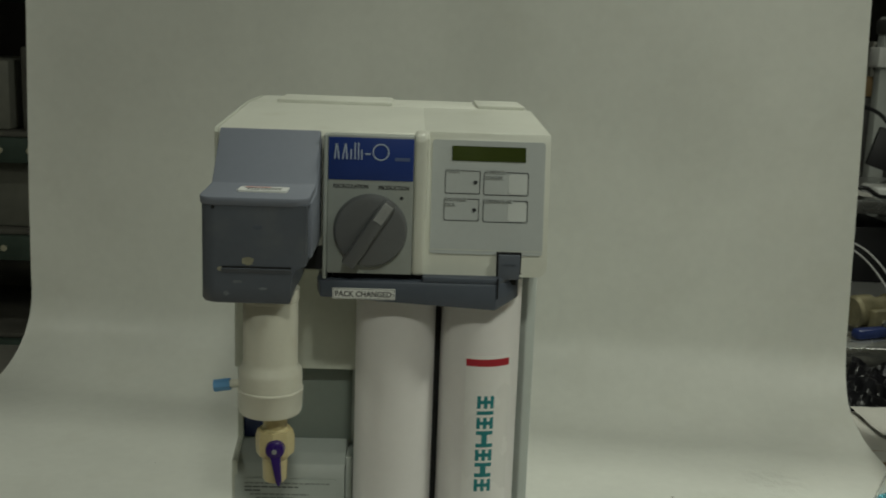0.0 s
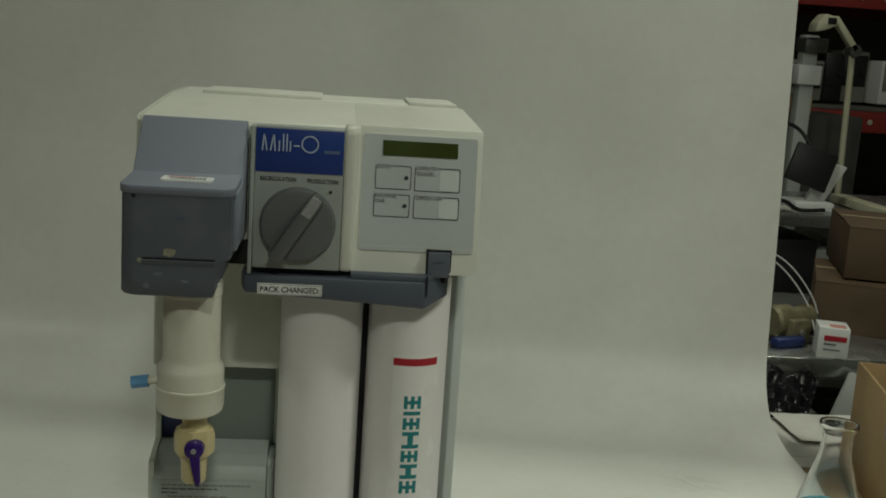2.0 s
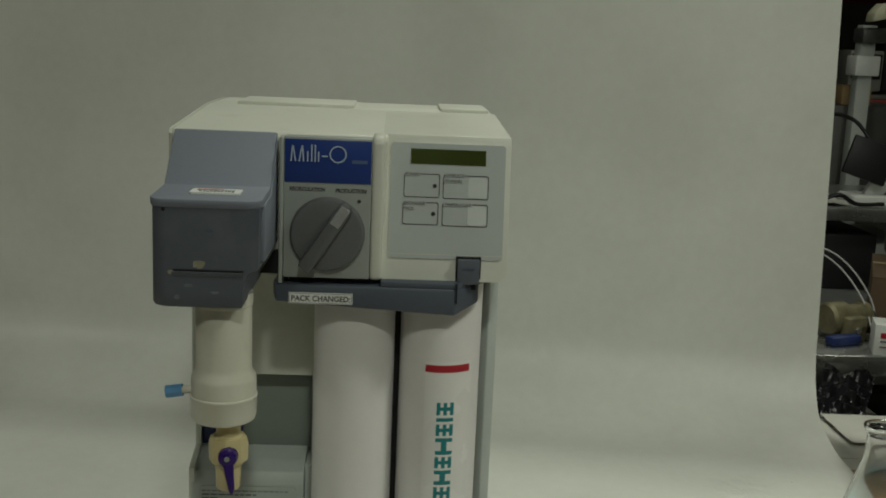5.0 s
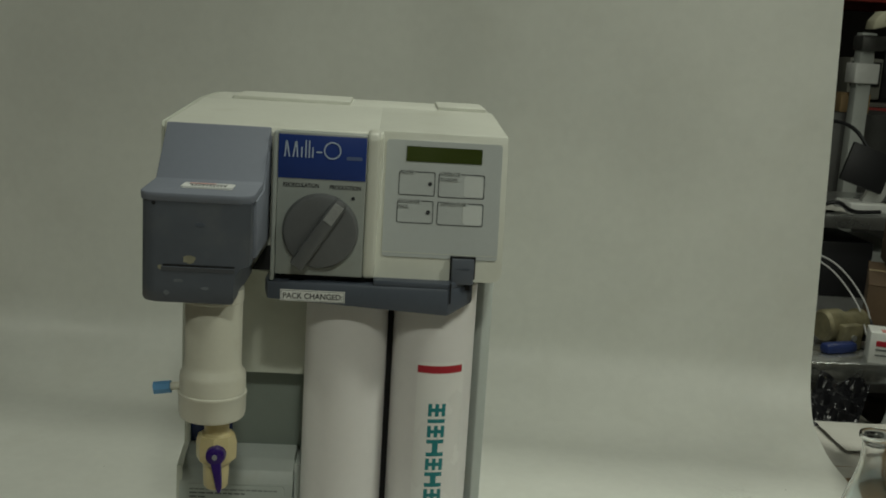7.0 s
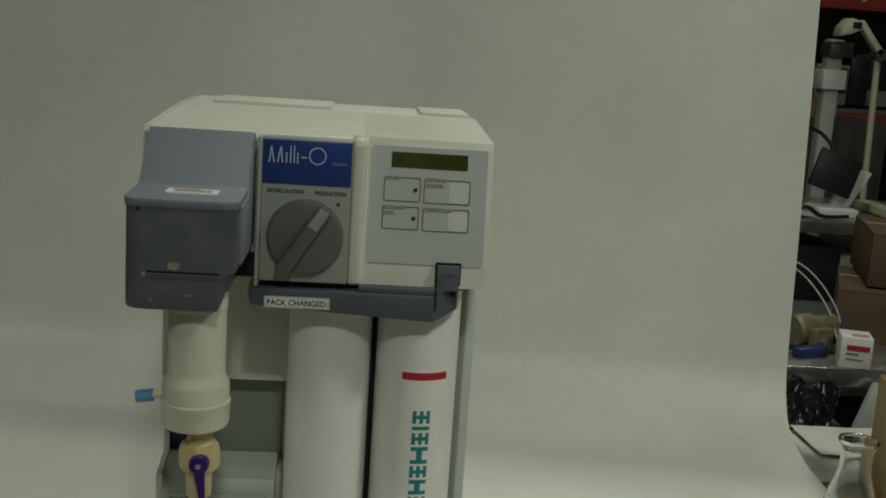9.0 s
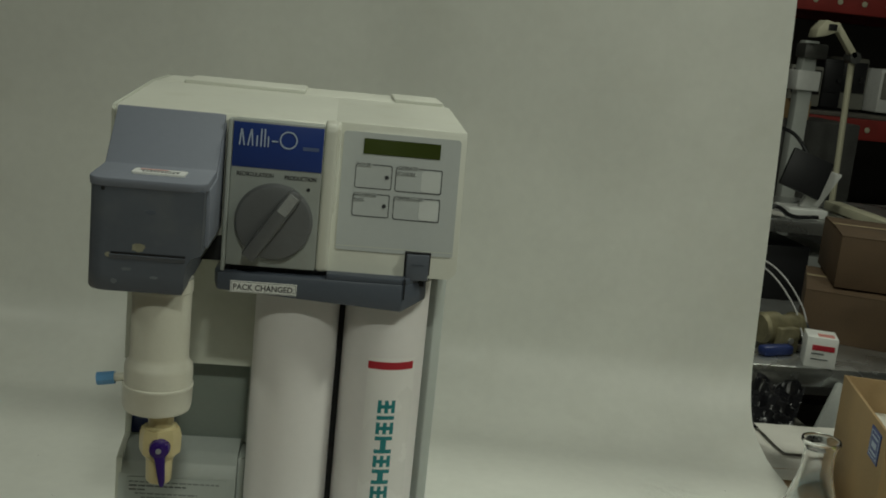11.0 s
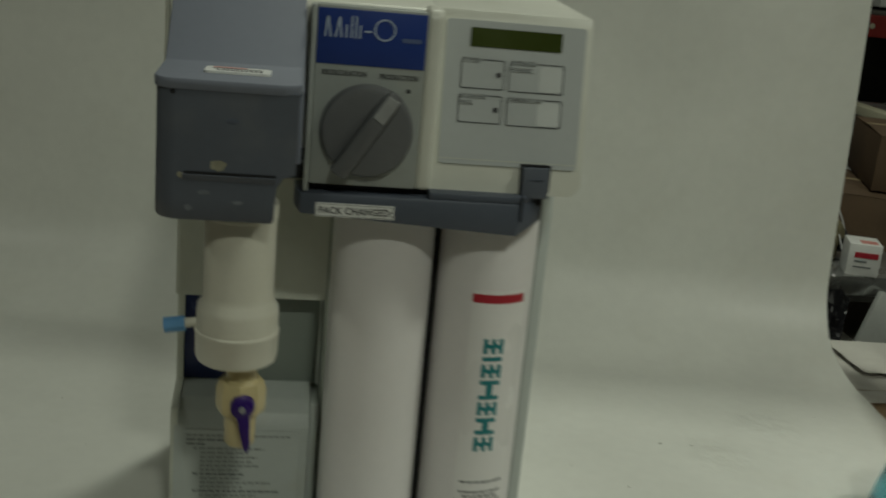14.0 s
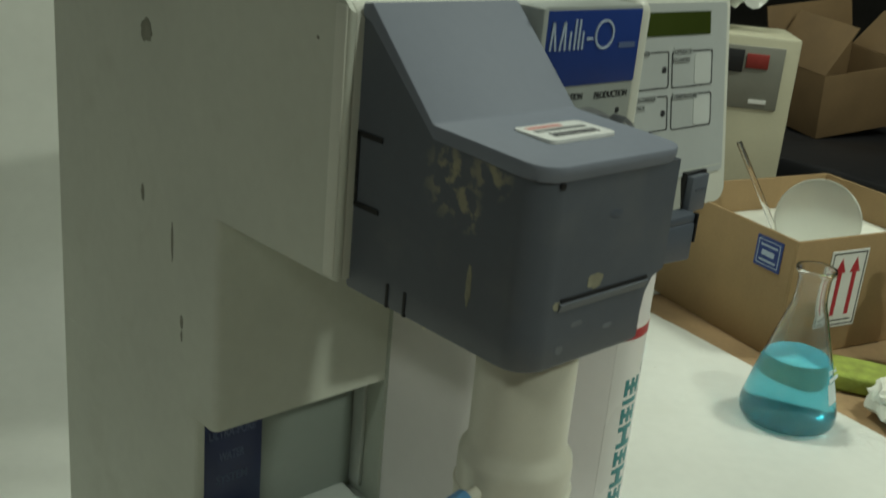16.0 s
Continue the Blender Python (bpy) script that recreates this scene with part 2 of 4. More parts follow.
dents(PAPER, ((0.515, 0.37, 0.7615), (0.426, 0.285, 0.7615), (0.62, 0.06, 0.7615)), 0.06)


# ---- mesh helpers ----


def finish(bm, name, material, smooth=35):
    bmesh.ops.remove_doubles(bm, verts=bm.verts, dist=1e-6)
    bmesh.ops.recalc_face_normals(bm, faces=bm.faces)
    me = bpy.data.meshes.new(name)
    bm.to_mesh(me)
    bm.free()
    for mm in material if isinstance(material, (list, tuple)) else [material]:
        me.materials.append(mm)
    if smooth:
        me.polygons.foreach_set("use_smooth", [True] * len(me.polygons))
        me.set_sharp_from_angle(angle=radians(smooth))
    return me


def part(name, bm, material, parent=None, label="", smooth=35):
    ob = new(name, finish(bm, name, material, smooth))
    ob.parent = parent
    if label:
        tagged(ob, label)
    return ob


def empty(name, label, category, group="", kind="", at=None):
    ob = new(name)
    ob.empty_display_size = 0.05
    if at is not None:
        ob.matrix_world = at
    return tagged(ob, label, category, group, kind)


def soften(bm, geom_edges, w, seg=2):
    if w > 0:
        bmesh.ops.bevel(bm, geom=geom_edges, offset=w, segments=seg, profile=0.5, affect="EDGES", clamp_overlap=True)


def box(x0, x1, y0, y1, z0, z1, w=0.0, seg=2, bm=None, m=None):
    own = bmesh.new()
    bmesh.ops.create_cube(own, size=1.0)
    bmesh.ops.transform(own, matrix=Matrix.Translation(((x0 + x1) / 2, (y0 + y1) / 2, (z0 + z1) / 2)) @ Matrix.Diagonal((x1 - x0, y1 - y0, z1 - z0, 1)), verts=own.verts)
    soften(own, own.edges[:], w, seg)
    if m is not None:
        bmesh.ops.transform(own, matrix=m, verts=own.verts)
    return merge(bm, own)


def merge(bm, own):
    if bm is None:
        return own
    me = bpy.data.meshes.new("joined")
    own.to_mesh(me)
    own.free()
    bm.from_mesh(me)
    bpy.data.meshes.remove(me)
    return bm


def prism(points, axis, a, b, w=0.0, seg=2, bm=None, m=None):
    """A polygon pulled along an axis from a to b. axis x: points are (y, z); y: (x, z); z: (x, y)."""
    own = bmesh.new()

    def spot(p, d):
        return (d, *p) if axis == "x" else (p[0], d, p[1]) if axis == "y" else (*p, d)

    lo = [own.verts.new(spot(p, a)) for p in points]
    hi = [own.verts.new(spot(p, b)) for p in points]
    own.faces.new(lo)
    own.faces.new(hi[::-1])
    for i in range(len(points)):
        j = (i + 1) % len(points)
        own.faces.new((lo[i], hi[i], hi[j], lo[j]))
    bmesh.ops.recalc_face_normals(own, faces=own.faces)
    soften(own, own.edges[:], w, seg)
    if m is not None:
        bmesh.ops.transform(own, matrix=m, verts=own.verts)
    return merge(bm, own)


def lathe(profile, seg=48, at=(0, 0, 0), m=None, bm=None, closed=False):
    """A turned form about z from (radius, height) pairs."""
    own = bmesh.new()
    rings = []
    for r, z in profile:
        if r < 1e-6:
            rings.append([own.verts.new((0, 0, z))])
        else:
            rings.append([own.verts.new((r * math.cos(2 * math.pi * k / seg), r * math.sin(2 * math.pi * k / seg), z)) for k in range(seg)])
    for a, b in zip(rings, rings[1:] + (rings[:1] if closed else [])):
        for k in range(seg):
            f = [a[k % len(a)], a[(k + 1) % len(a)], b[(k + 1) % len(b)], b[k % len(b)]]
            f = list(dict.fromkeys(f))
            if len(f) > 2:
                own.faces.new(f)
    bmesh.ops.transform(own, matrix=Matrix.Translation(at) @ (m or Matrix()), verts=own.verts)
    return merge(bm, own)


def rounded(x0, x1, y0, y1, r, n=6, corners=(1, 1, 1, 1)):
    """A rectangle's outline with rounded corners, from its low corner anticlockwise."""
    out = []
    for (cx, cy, a0), on in zip(((x0, y0, 180), (x1, y0, 270), (x1, y1, 0), (x0, y1, 90)), corners):
        if not on:
            out.append((cx, cy))
            continue
        ox, oy = cx + (r if cx == x0 else -r), cy + (r if cy == y0 else -r)
        for k in range(n + 1):
            a = radians(a0 + 90 * k / n)
            out.append((ox + r * math.cos(a), oy + r * math.sin(a)))
    return out


def ring(outer, inner, axis, a, b, bm=None, m=None):
    """A frame between two outlines of as many points each."""
    own = bmesh.new()

    def spot(p, d):
        return (d, *p) if axis == "x" else (p[0], d, p[1]) if axis == "y" else (*p, d)

    sets = [[own.verts.new(spot(p, d)) for p in line] for line in (outer, inner) for d in (a, b)]
    n = len(outer)
    for i in range(n):
        j = (i + 1) % n
        for u, v in ((0, 1), (1, 3), (3, 2), (2, 0)):
            own.faces.new((sets[u][i], sets[u][j], sets[v][j], sets[v][i]))
    bmesh.ops.recalc_face_normals(own, faces=own.faces)
    if m is not None:
        bmesh.ops.transform(own, matrix=m, verts=own.verts)
    return merge(bm, own)


def wrap(cx, cy, r, a0, a1, z0, z1, thick=0.0004, n=14, bm=None):
    """A patch on an upright cylinder; angles in degrees, 270 faces -y."""
    own = bmesh.new()
    cols = []
    for k in range(n + 1):
        a = radians(a0 + (a1 - a0) * k / n)
        c, s = math.cos(a), math.sin(a)
        cols.append([own.verts.new((cx + q * c, cy + q * s, z)) for q, z in ((r - 0.001, z0), (r + thick, z0), (r + thick, z1), (r - 0.001, z1))])
    for p, q in zip(cols, cols[1:]):
        for i in range(4):
            own.faces.new((p[i], p[(i + 1) % 4], q[(i + 1) % 4], q[i]))
    own.faces.new(cols[0])
    own.faces.new(cols[-1][::-1])
    return merge(bm, own)


def pipe(points, r, seg=8, bm=None, smooth_steps=0):
    """A round tube along points, smoothed by Catmull-Rom where steps are given."""
    pts = [Vector(p) for p in points]
    if smooth_steps:
        ext = [pts[0] * 2 - pts[1]] + pts + [pts[-1] * 2 - pts[-2]]
        out = []
        for i in range(1, len(ext) - 2):
            p0, p1, p2, p3 = ext[i - 1 : i + 3]
            for k in range(smooth_steps):
                t = k / smooth_steps
                out.append(0.5 * (2 * p1 + (p2 - p0) * t + (2 * p0 - 5 * p1 + 4 * p2 - p3) * t * t + (3 * p1 - p0 - 3 * p2 + p3) * t ** 3))
        pts = out + [pts[-1]]
    own = bmesh.new()
    rings = []
    for i, p in enumerate(pts):
        d = (pts[min(i + 1, len(pts) - 1)] - pts[max(i - 1, 0)]).normalized()
        u = d.orthogonal().normalized() if i == 0 else (u - d * u.dot(d)).normalized()
        v = d.cross(u)
        rings.append([own.verts.new(p + r * (u * math.cos(2 * math.pi * k / seg) + v * math.sin(2 * math.pi * k / seg))) for k in range(seg)])
    for a, b in zip(rings, rings[1:]):
        for k in range(seg):
            own.faces.new((a[k], a[(k + 1) % seg], b[(k + 1) % seg], b[k]))
    own.faces.new(rings[0][::-1])
    own.faces.new(rings[-1])
    return merge(bm, own)


def words(name, text, size, m, material, parent, depth=0.0001, align="LEFT", width=0.0):
    """Lettering in the built-in font as a mesh; m takes the text's plane (x along, y up) into the world."""
    curve = bpy.data.curves.new(name, "FONT")
    curve.body, curve.size, curve.extrude, curve.align_x, curve.resolution_u = text, size, depth, align, 3
    curve.offset = size * 0.018
    tmp = bpy.data.objects.new(name, curve)
    scene.collection.objects.link(tmp)
    bpy.context.view_layer.update()
    me = bpy.data.meshes.new_from_object(tmp.evaluated_get(bpy.context.evaluated_depsgraph_get()))
    bpy.data.objects.remove(tmp)
    xs = [v.co.x for v in me.vertices]
    if width and xs:
        me.transform(Matrix.Diagonal((width / (max(xs) - min(xs)), 1, 1, 1)))
    me.transform(m)
    me.materials.clear()
    me.materials.append(material)
    ob = new(name, me)
    ob.parent = parent
    return ob


def facing(x, y, z, lean=0.0):
    """A plane's pose that faces -y: text x runs along x, text y along z. lean: degrees that its top goes back."""
    return pose(x, y, z, 90 - lean, 0, 0)


TABLE = 0.76
SHEET = 0.7615

# ---- the hall: floor, walls, ceiling ----
tagged(part("floor", box(-6, 7, -5, 8, -0.1, 0, 0), CONCRETE), "worn grey concrete warehouse floor", "floor", kind="structure")
tagged(part("ceiling", box(-6, 7, -5, 8, 3.2, 3.3, 0), BOUNCE_WALL), "unseen warehouse ceiling, kept pale to bounce light", "ceiling", kind="structure")
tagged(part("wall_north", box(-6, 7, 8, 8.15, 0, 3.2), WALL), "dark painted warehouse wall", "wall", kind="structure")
tagged(part("wall_south", box(-6, 7, -5.15, -5, 0, 3.2), BOUNCE_WALL), "unseen warehouse wall, kept pale to bounce light", "wall", kind="structure")
tagged(part("wall_west", box(-6.15, -6, -5.15, 8.15, 0, 3.2), BOUNCE_WALL), "unseen warehouse wall, kept pale to bounce light", "wall", kind="structure")
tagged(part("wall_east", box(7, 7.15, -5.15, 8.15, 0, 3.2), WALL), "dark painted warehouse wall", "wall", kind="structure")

# ---- the table and the sheet ----
table = empty("work_table", "work table with a tan board top and steel legs", "table")
part("tabletop", box(-0.95, 1.11, -0.42, 0.665, TABLE - 0.035, TABLE - 0.002, 0.003), WOOD, table)
for lx, ly in ((-0.88, -0.36), (1.04, -0.36), (-0.88, 0.6), (1.04, 0.6)):
    part("leg", box(lx - 0.025, lx + 0.025, ly - 0.025, ly + 0.025, 0, TABLE - 0.035, 0.003), DARK_STEEL, table)

# white sweep: runs over the table, turns up behind and hangs from a bar
SWEEP_RIGHT, SWEEP_LEFT = Vector((0.699, 0.652)), Vector((-0.612, 0.854))
along = (SWEEP_RIGHT - SWEEP_LEFT).normalized()
deep = Vector((-along.y, along.x))
mid = (SWEEP_RIGHT + SWEEP_LEFT) / 2
sweep_profile = [(-1.02, 0.0), (-0.8, 0.0), (-0.6, 0.0), (-0.45, 0.0), (-0.30, 0.001)]
sweep_profile += [(-0.20 + 0.17 * math.sin(radians(a)), 0.003 + 0.125 * (1 - math.cos(radians(a)))) for a in range(0, 91, 6)]
sweep_profile += [(-0.03 + 0.03 * k / 12, 0.128 + 0.70 * k / 12) for k in range(1, 13)]
bm = bmesh.new()
cols = []
N = 36
for i in range(N + 1):
    u = (i / N - 0.5) * 1.326
    col = []
    for v, h in sweep_profile:
        spread = (0.026 * max(0, min(1, (-v - 0.08) / 0.16, (1.0 + v) / 0.35)) + 0.012 - 0.030 * max(0, h - 0.1)) * max(0, u / 0.66)
        p = mid + along * (u + spread) + deep * v
        ripple = 0.004 * noise.noise((u * 2.2, v * 2.0 + h * 1.5, 0.3)) * min(1, max(0, h * 6))
        curl = 0.0035 * max(0, (abs(u) - 0.60) / 0.075) ** 2 * min(1, max(0, h * 3))
        p = p - deep * (ripple + curl * 2)
        col.append(bm.verts.new((p.x, p.y, SHEET - 0.0015 + h)))
    cols.append(col)
for a, b in zip(cols, cols[1:]):
    for k in range(len(a) - 1):
        bm.faces.new((a[k], b[k], b[k + 1], a[k + 1]))
bmesh.ops.solidify(bm, geom=bm.faces[:], thickness=0.0012)
sweep = tagged(part("backdrop_sheet", bm, PAPER, smooth=60), "smooth white vinyl backdrop sheet curving up from the table", "backdrop sheet")
stand = empty("backdrop_bar", "dark metal bar hung on wires, holding the backdrop sheet", "hanging bar")
bar_l, bar_r = mid - along * 0.8 + deep * 0.012, mid + along * 0.8 + deep * 0.012
part("bar", pipe([(bar_l.x, bar_l.y, 1.595), (bar_r.x, bar_r.y, 1.595)], 0.016, 12), DARK_STEEL, stand)
for q in (bar_l, bar_r):
    part("hanging_wire", pipe([(q.x, q.y, 1.60), (q.x, q.y, 3.2)], 0.003, 8), DARK_STEEL, stand)

# ---- the water purifier ----
purifier = empty("water_purifier", "ivory and grey laboratory water purifier standing on a white sheet", "water purifier", at=pose(0, 0.1, SHEET))
UNDO = purifier.matrix_world.inverted()


def bit(name, bm, material, parent=None, label="", smooth=35):
    """A part of the purifier, given in world places."""
    if parent is None or parent is purifier:
        bmesh.ops.transform(bm, matrix=UNDO, verts=bm.verts)
        return part(name, bm, material, purifier, label, smooth)
    bmesh.ops.transform(bm, matrix=UNDO, verts=bm.verts)
    return part(name, bm, material, parent, label, smooth)


XL, XR, YB = -0.160, 0.146, 0.312
# rear body: side profile of the whole left flank, then the bay behind the cartridges
bit("rear_body", prism(rounded(XL, -0.034, 0.1125, YB, 0.0045, 6, (1, 0, 0, 0)), "z", 0.9885, 1.1175), SIDE, None, "ivory recessed rear panel, toned darker for its shade")
bit("rear_core", box(-0.1555, -0.034, 0.142, YB - 0.002, 0.766, 0.989), RECESS_SHADED)
flank = prism([(0.008, 1.1185), (0.1125, 1.1175), (YB, 1.1175), (YB, 1.2530), (YB - 0.004, 1.2575), (0.20, 1.2575), (0.0125, 1.2470), (0.008, 1.2425)], "x", XL, -0.1574)
soften(flank, [e for e in flank.edges if all(v.co.y < 0.012 and v.co.x < XL + 0.001 for v in e.verts)], 0.0022, 3)
bit("side_panel", flank, SIDE, None, "scuffed ivory side panel, toned darker for its shade")
bit("front_strip", box(XL - 0.0006, XL + 0.002, 0.0105, 0.0185, 1.1195, 1.2450, 0.0005), COVER)
flank = prism([(0.133, 0.9884), (0.133, 0.903), (0.093, 0.893), (0.093, 0.780), (0.105, 0.766), (YB - 0.006, 0.766), (YB, 0.772), (YB, 0.9884)], "x", XL, -0.1540)
soften(flank, [e for e in flank.edges if all(v.co.y < 0.14 and v.co.x < XL + 0.001 for v in e.verts)], 0.0025, 3)
bit("side_panel", flank, SIDE, None, "scuffed ivory side panel, toned darker for its shade")
bit("rear_bay", box(-0.034, XR - 0.004, 0.112, YB, 0.766, 1.25, 0.002), BACK_GREEN)
bit("side_panel", prism(rounded(0.088, YB, 0.766, 1.125, 0.012), "x", XR - 0.004, XR + 0.002, 0.001), SIDE)
# frame strip beside the right cartridge, rounded towards the front
bit("bay_frame", prism([(0.126, 0.112), (0.133, 0.088), (0.139, 0.080), (0.148, 0.082), (0.149, 0.112)], "z", 0.768, 1.118, 0.0012), LOWER)
bit("bay_frame", prism([(-0.0375, 0.1425), (-0.0375, 0.128), (-0.0345, 0.128), (-0.0345, 0.1425)], "z", 0.902, 0.988, 0.0004), LOWER)
bit("bay_edge", box(-0.0415, -0.0345, 0.100, 0.142, 0.772, 0.896, 0.001), LOWER)

bit("cartridge_cradle", box(-0.0313, -0.0270, 0.0505, 0.1405, 0.790, 1.112), TUBE, None, "white cradle wall beside the cartridges")
# strip with the printed blue plate
bit("name_strip", box(-0.1572, -0.036, 0.1385, 0.1425, 0.9005, 0.9875, 0.0004), STRIP_GREEN, None, "dark grey-green name strip")
bit("blue_plate", box(-0.1535, -0.1105, 0.1375, 0.139, 0.902, 0.987, 0.0002), NAVY, None, "navy printed plate")
for word, zz, ww in (("ULTRA-PURE", 0.967, 0.033), ("WATER", 0.951, 0.018), ("SYSTEM", 0.935, 0.022)):
    words("lettering", word, 0.008, UNDO @ facing(-0.132 - ww / 2, 0.1373, zz), FADED_INK, purifier, width=ww)

# lower panel with the printed instructions
low = prism([(0.1415, 0.9015), (0.137, 0.9012), (0.112, 0.896), (0.098, 0.888), (0.0925, 0.876), (0.092, 0.770), (0.096, 0.7675), (0.1415, 0.7675)], "x", -0.157, -0.042, 0.0012)
bit("lower_panel", low, LOWER, None, "pale grey lower panel with printed instructions")
bit("instruction_plate", prism(rounded(-0.149, -0.050, 0.795, 0.874, 0.004), "y", 0.0912, 0.0925), LOWER, None, "printed instruction plate")
rng = random.Random(4)
zz, block = 0.869, 0
ink = bmesh.new()
bold = bmesh.new()
for row, (indent, frac, heavy) in enumerate([(0, 0.95, 0), (0, 0.6, 1), (0, 0.18, 1), (1, 0.7, 0), (2, 0.5, 0), (2, 0.6, 0), (2, 0.55, 0), (2, 0.62, 0), (2, 0.4, 0), (1, 0.5, 1), (2, 0.45, 0), (2, 0.75, 0), (2, 0.45, 0), (1, 0.85, 1), (2, 0.6, 0), (2, 0.55, 0), (0, 0.9, 0), (0, 0.8, 1)]):
    x = -0.146 + 0.006 * indent
    end = x + (0.093 - 0.006 * indent) * frac
    while x < end:
        w = rng.uniform(0.003, 0.008)
        box(x, min(x + w, end), 0.0909, 0.0915, zz - 0.0009, zz + 0.0007, 0, bm=bold if heavy else ink)
        x += w + 0.0012
    zz -= 0.0041
tagged(bit("fine_print", ink, PRINT_INK), kind="stuff")
tagged(bit("fine_print", bold, GREY_INK), kind="stuff")
bit("floor_gap", box(-0.150, -0.042, 0.095, 0.29, 0.7615, 0.7675, 0.0005), BLACK, None, "black rubber foot strip")

# head cover
head = prism([(0.008, 1.1185), (0.008, 1.2425), (0.0125, 1.2470), (0.20, 1.2575), (0.20, 1.250), (0.20, 1.1185)], "x", -0.1574, 0.034, 0.0016, 3)
right = prism([(0.0, 1.1185), (0.0197, 1.2405), (0.025, 1.2480), (0.20, 1.2575), (0.20, 1.1185)], "x", 0.030, XR)
soften(right, [e for e in right.edges if all(v.co.x > XR - 0.001 and v.co.z < 1.12 for v in e.verts)], 0.010, 5)
soften(right, [e for e in right.edges if e.calc_face_angle(0) > 0.5 and any(v.co.z > 1.135 for v in e.verts)], 0.0022, 3)
merge(head, right)
prism([(-0.0068, 1.1185), (-0.0068, 1.2425), (-0.003, 1.2475), (0.02, 1.2495), (0.03, 1.1185)], "x", 0.0207, 0.0315, 0.003, 3, bm=head)
bit("head_cover", head, COVER, None, "ivory plastic head cover")
bit("rear_cover", box(-0.1572, XR - 0.002, 0.2006, YB - 0.003, 1.13, 1.2580, 0.003), COVER, None, "ivory rear cover")
bit("top_flap", box(-0.128, -0.004, 0.203, 0.288, 1.254, 1.2615, 0.002), COVER)
bit("top_flap", box(0.088, 0.140, 0.203, 0.288, 1.254, 1.2615, 0.002), COVER)
bit("head_underside", box(-0.1572, -0.036, 0.011, 0.113, 1.1165, 1.1195, 0.001), SIDE)

# knob plate
plate = bit("knob_plate", box(-0.0565, 0.0205, -0.0085, 0.012, 1.1195, 1.2455, 0.0012), PLATE_GREY, None, "grey plate with a blue header")
bit("plate_flange", box(-0.0602, -0.0566, -0.0120, 0.009, 1.1145, 1.2452, 0.0008), PLATE_GREY, plate)
# black wedge in place of the shade under the hood's cheek
bit("notch_shade", prism([(-0.0785, 1.1192), (-0.0602, 1.1192), (-0.0602, 1.1420), (-0.0660, 1.1410)], "y", 0.0062, 0.0079), BLACK, plate, "black wedge standing in for shade beside the plate")
bit("blue_header", box(-0.0560, 0.0200, -0.0090, -0.0080, 1.2055, 1.2435, 0.0002), BLUE, plate, "blue printed header")
logo = bmesh.new()
for sx, sw, z0, z1, tilt in ((-0.0505, 0.0012, 1.224, 1.238, 5), (-0.0465, 0.0012, 1.224, 1.238, -10), (-0.0435, 0.0012, 1.224, 1.238, 10), (-0.0395, 0.0012, 1.224, 1.238, -5), (-0.036, 0.0012, 1.224, 1.233, 0), (-0.0325, 0.0012, 1.224, 1.239, 0), (-0.0295, 0.0012, 1.224, 1.239, 0), (-0.0265, 0.0012, 1.224, 1.233, 0)):
    box(sx - sw / 2, sx + sw / 2, -0.0095, -0.0085, z0, z1, 0, bm=logo, m=Matrix.Translation((sx, 0, z0)) @ pose(0, 0, 0, 0, tilt, 0) @ Matrix.Translation((-sx, 0, -z0)))
box(-0.0235, -0.0185, -0.0095, -0.0085, 1.2285, 1.2298, 0, bm=logo)
lathe([(0.0076, 0), (0.0076, 0.001), (0.0064, 0.001), (0.0064, 0)], 32, m=pose(-0.0095, -0.0085, 1.231, 90, 0, 0), bm=logo, closed=True)
bit("logo", logo, BLUE_INK, plate, "pale blue logo strokes", 0)
bit("logo", box(0.003, 0.0165, -0.0093, -0.0085, 1.2235, 1.2265, 0), FADED_INK, plate, "", 0)
words("lettering", "RECIRCULATION", 0.0050, UNDO @ facing(-0.0515, -0.0087, 1.1980), INK, plate, width=0.031)
words("lettering", "PRODUCTION", 0.0050, UNDO @ facing(-0.0110, -0.0087, 1.1975), INK, plate, width=0.027)
bit("indicator_dot", lathe([(0, 0.0004), (0.0016, 0.0004), (0.0016, -0.001)], 16, m=pose(0.0100, -0.0085, 1.190, 90, 0, 0)), INK, plate)
knob = bit("selector_knob", lathe([(0, 0.0085), (0.027, 0.0085), (0.0312, 0.0075), (0.0328, 0.005), (0.0335, 0.0), (0.0335, -0.002)], 64, m=pose(-0.0175, -0.0085, 1.1600, 90, 0, 0)), KNOB, plate, "dark grey round selector knob")
turn = Matrix.Translation((-0.0175, -0.0085, 1.1600)) @ pose(0, 0, 0, 0, 33, 0)
grip = prism([(-0.0065, -0.036), (0.0065, -0.036), (0.0062, 0.028), (0.0048, 0.0345), (-0.0048, 0.0345), (-0.0062, 0.028)], "y", -0.0175, -0.007, 0.0020, 2, m=turn)
bit("grip", grip, KNOB, plate, "grey knob grip")
bit("grip_tip", prism([(-0.0044, 0.012), (0.0044, 0.012), (0.0044, 0.031), (-0.0044, 0.031)], "y", -0.0179, -0.0165, 0.0004, 1, m=turn), KNOB_WORN, plate, "worn pale grip tip")

# control panel, its face leaning back
LEAN = math.degrees(math.atan2(0.019, 1.236 - 1.1185))


def panel_m(x, z, off=0.0):
    """A pose on the leaning face: its x along the panel, its z up the panel."""
    y = (z - 1.1185) * 0.019 / (1.236 - 1.1185)
    return pose(x, y - 0.0004 - off, z, -LEAN, 0, 0)


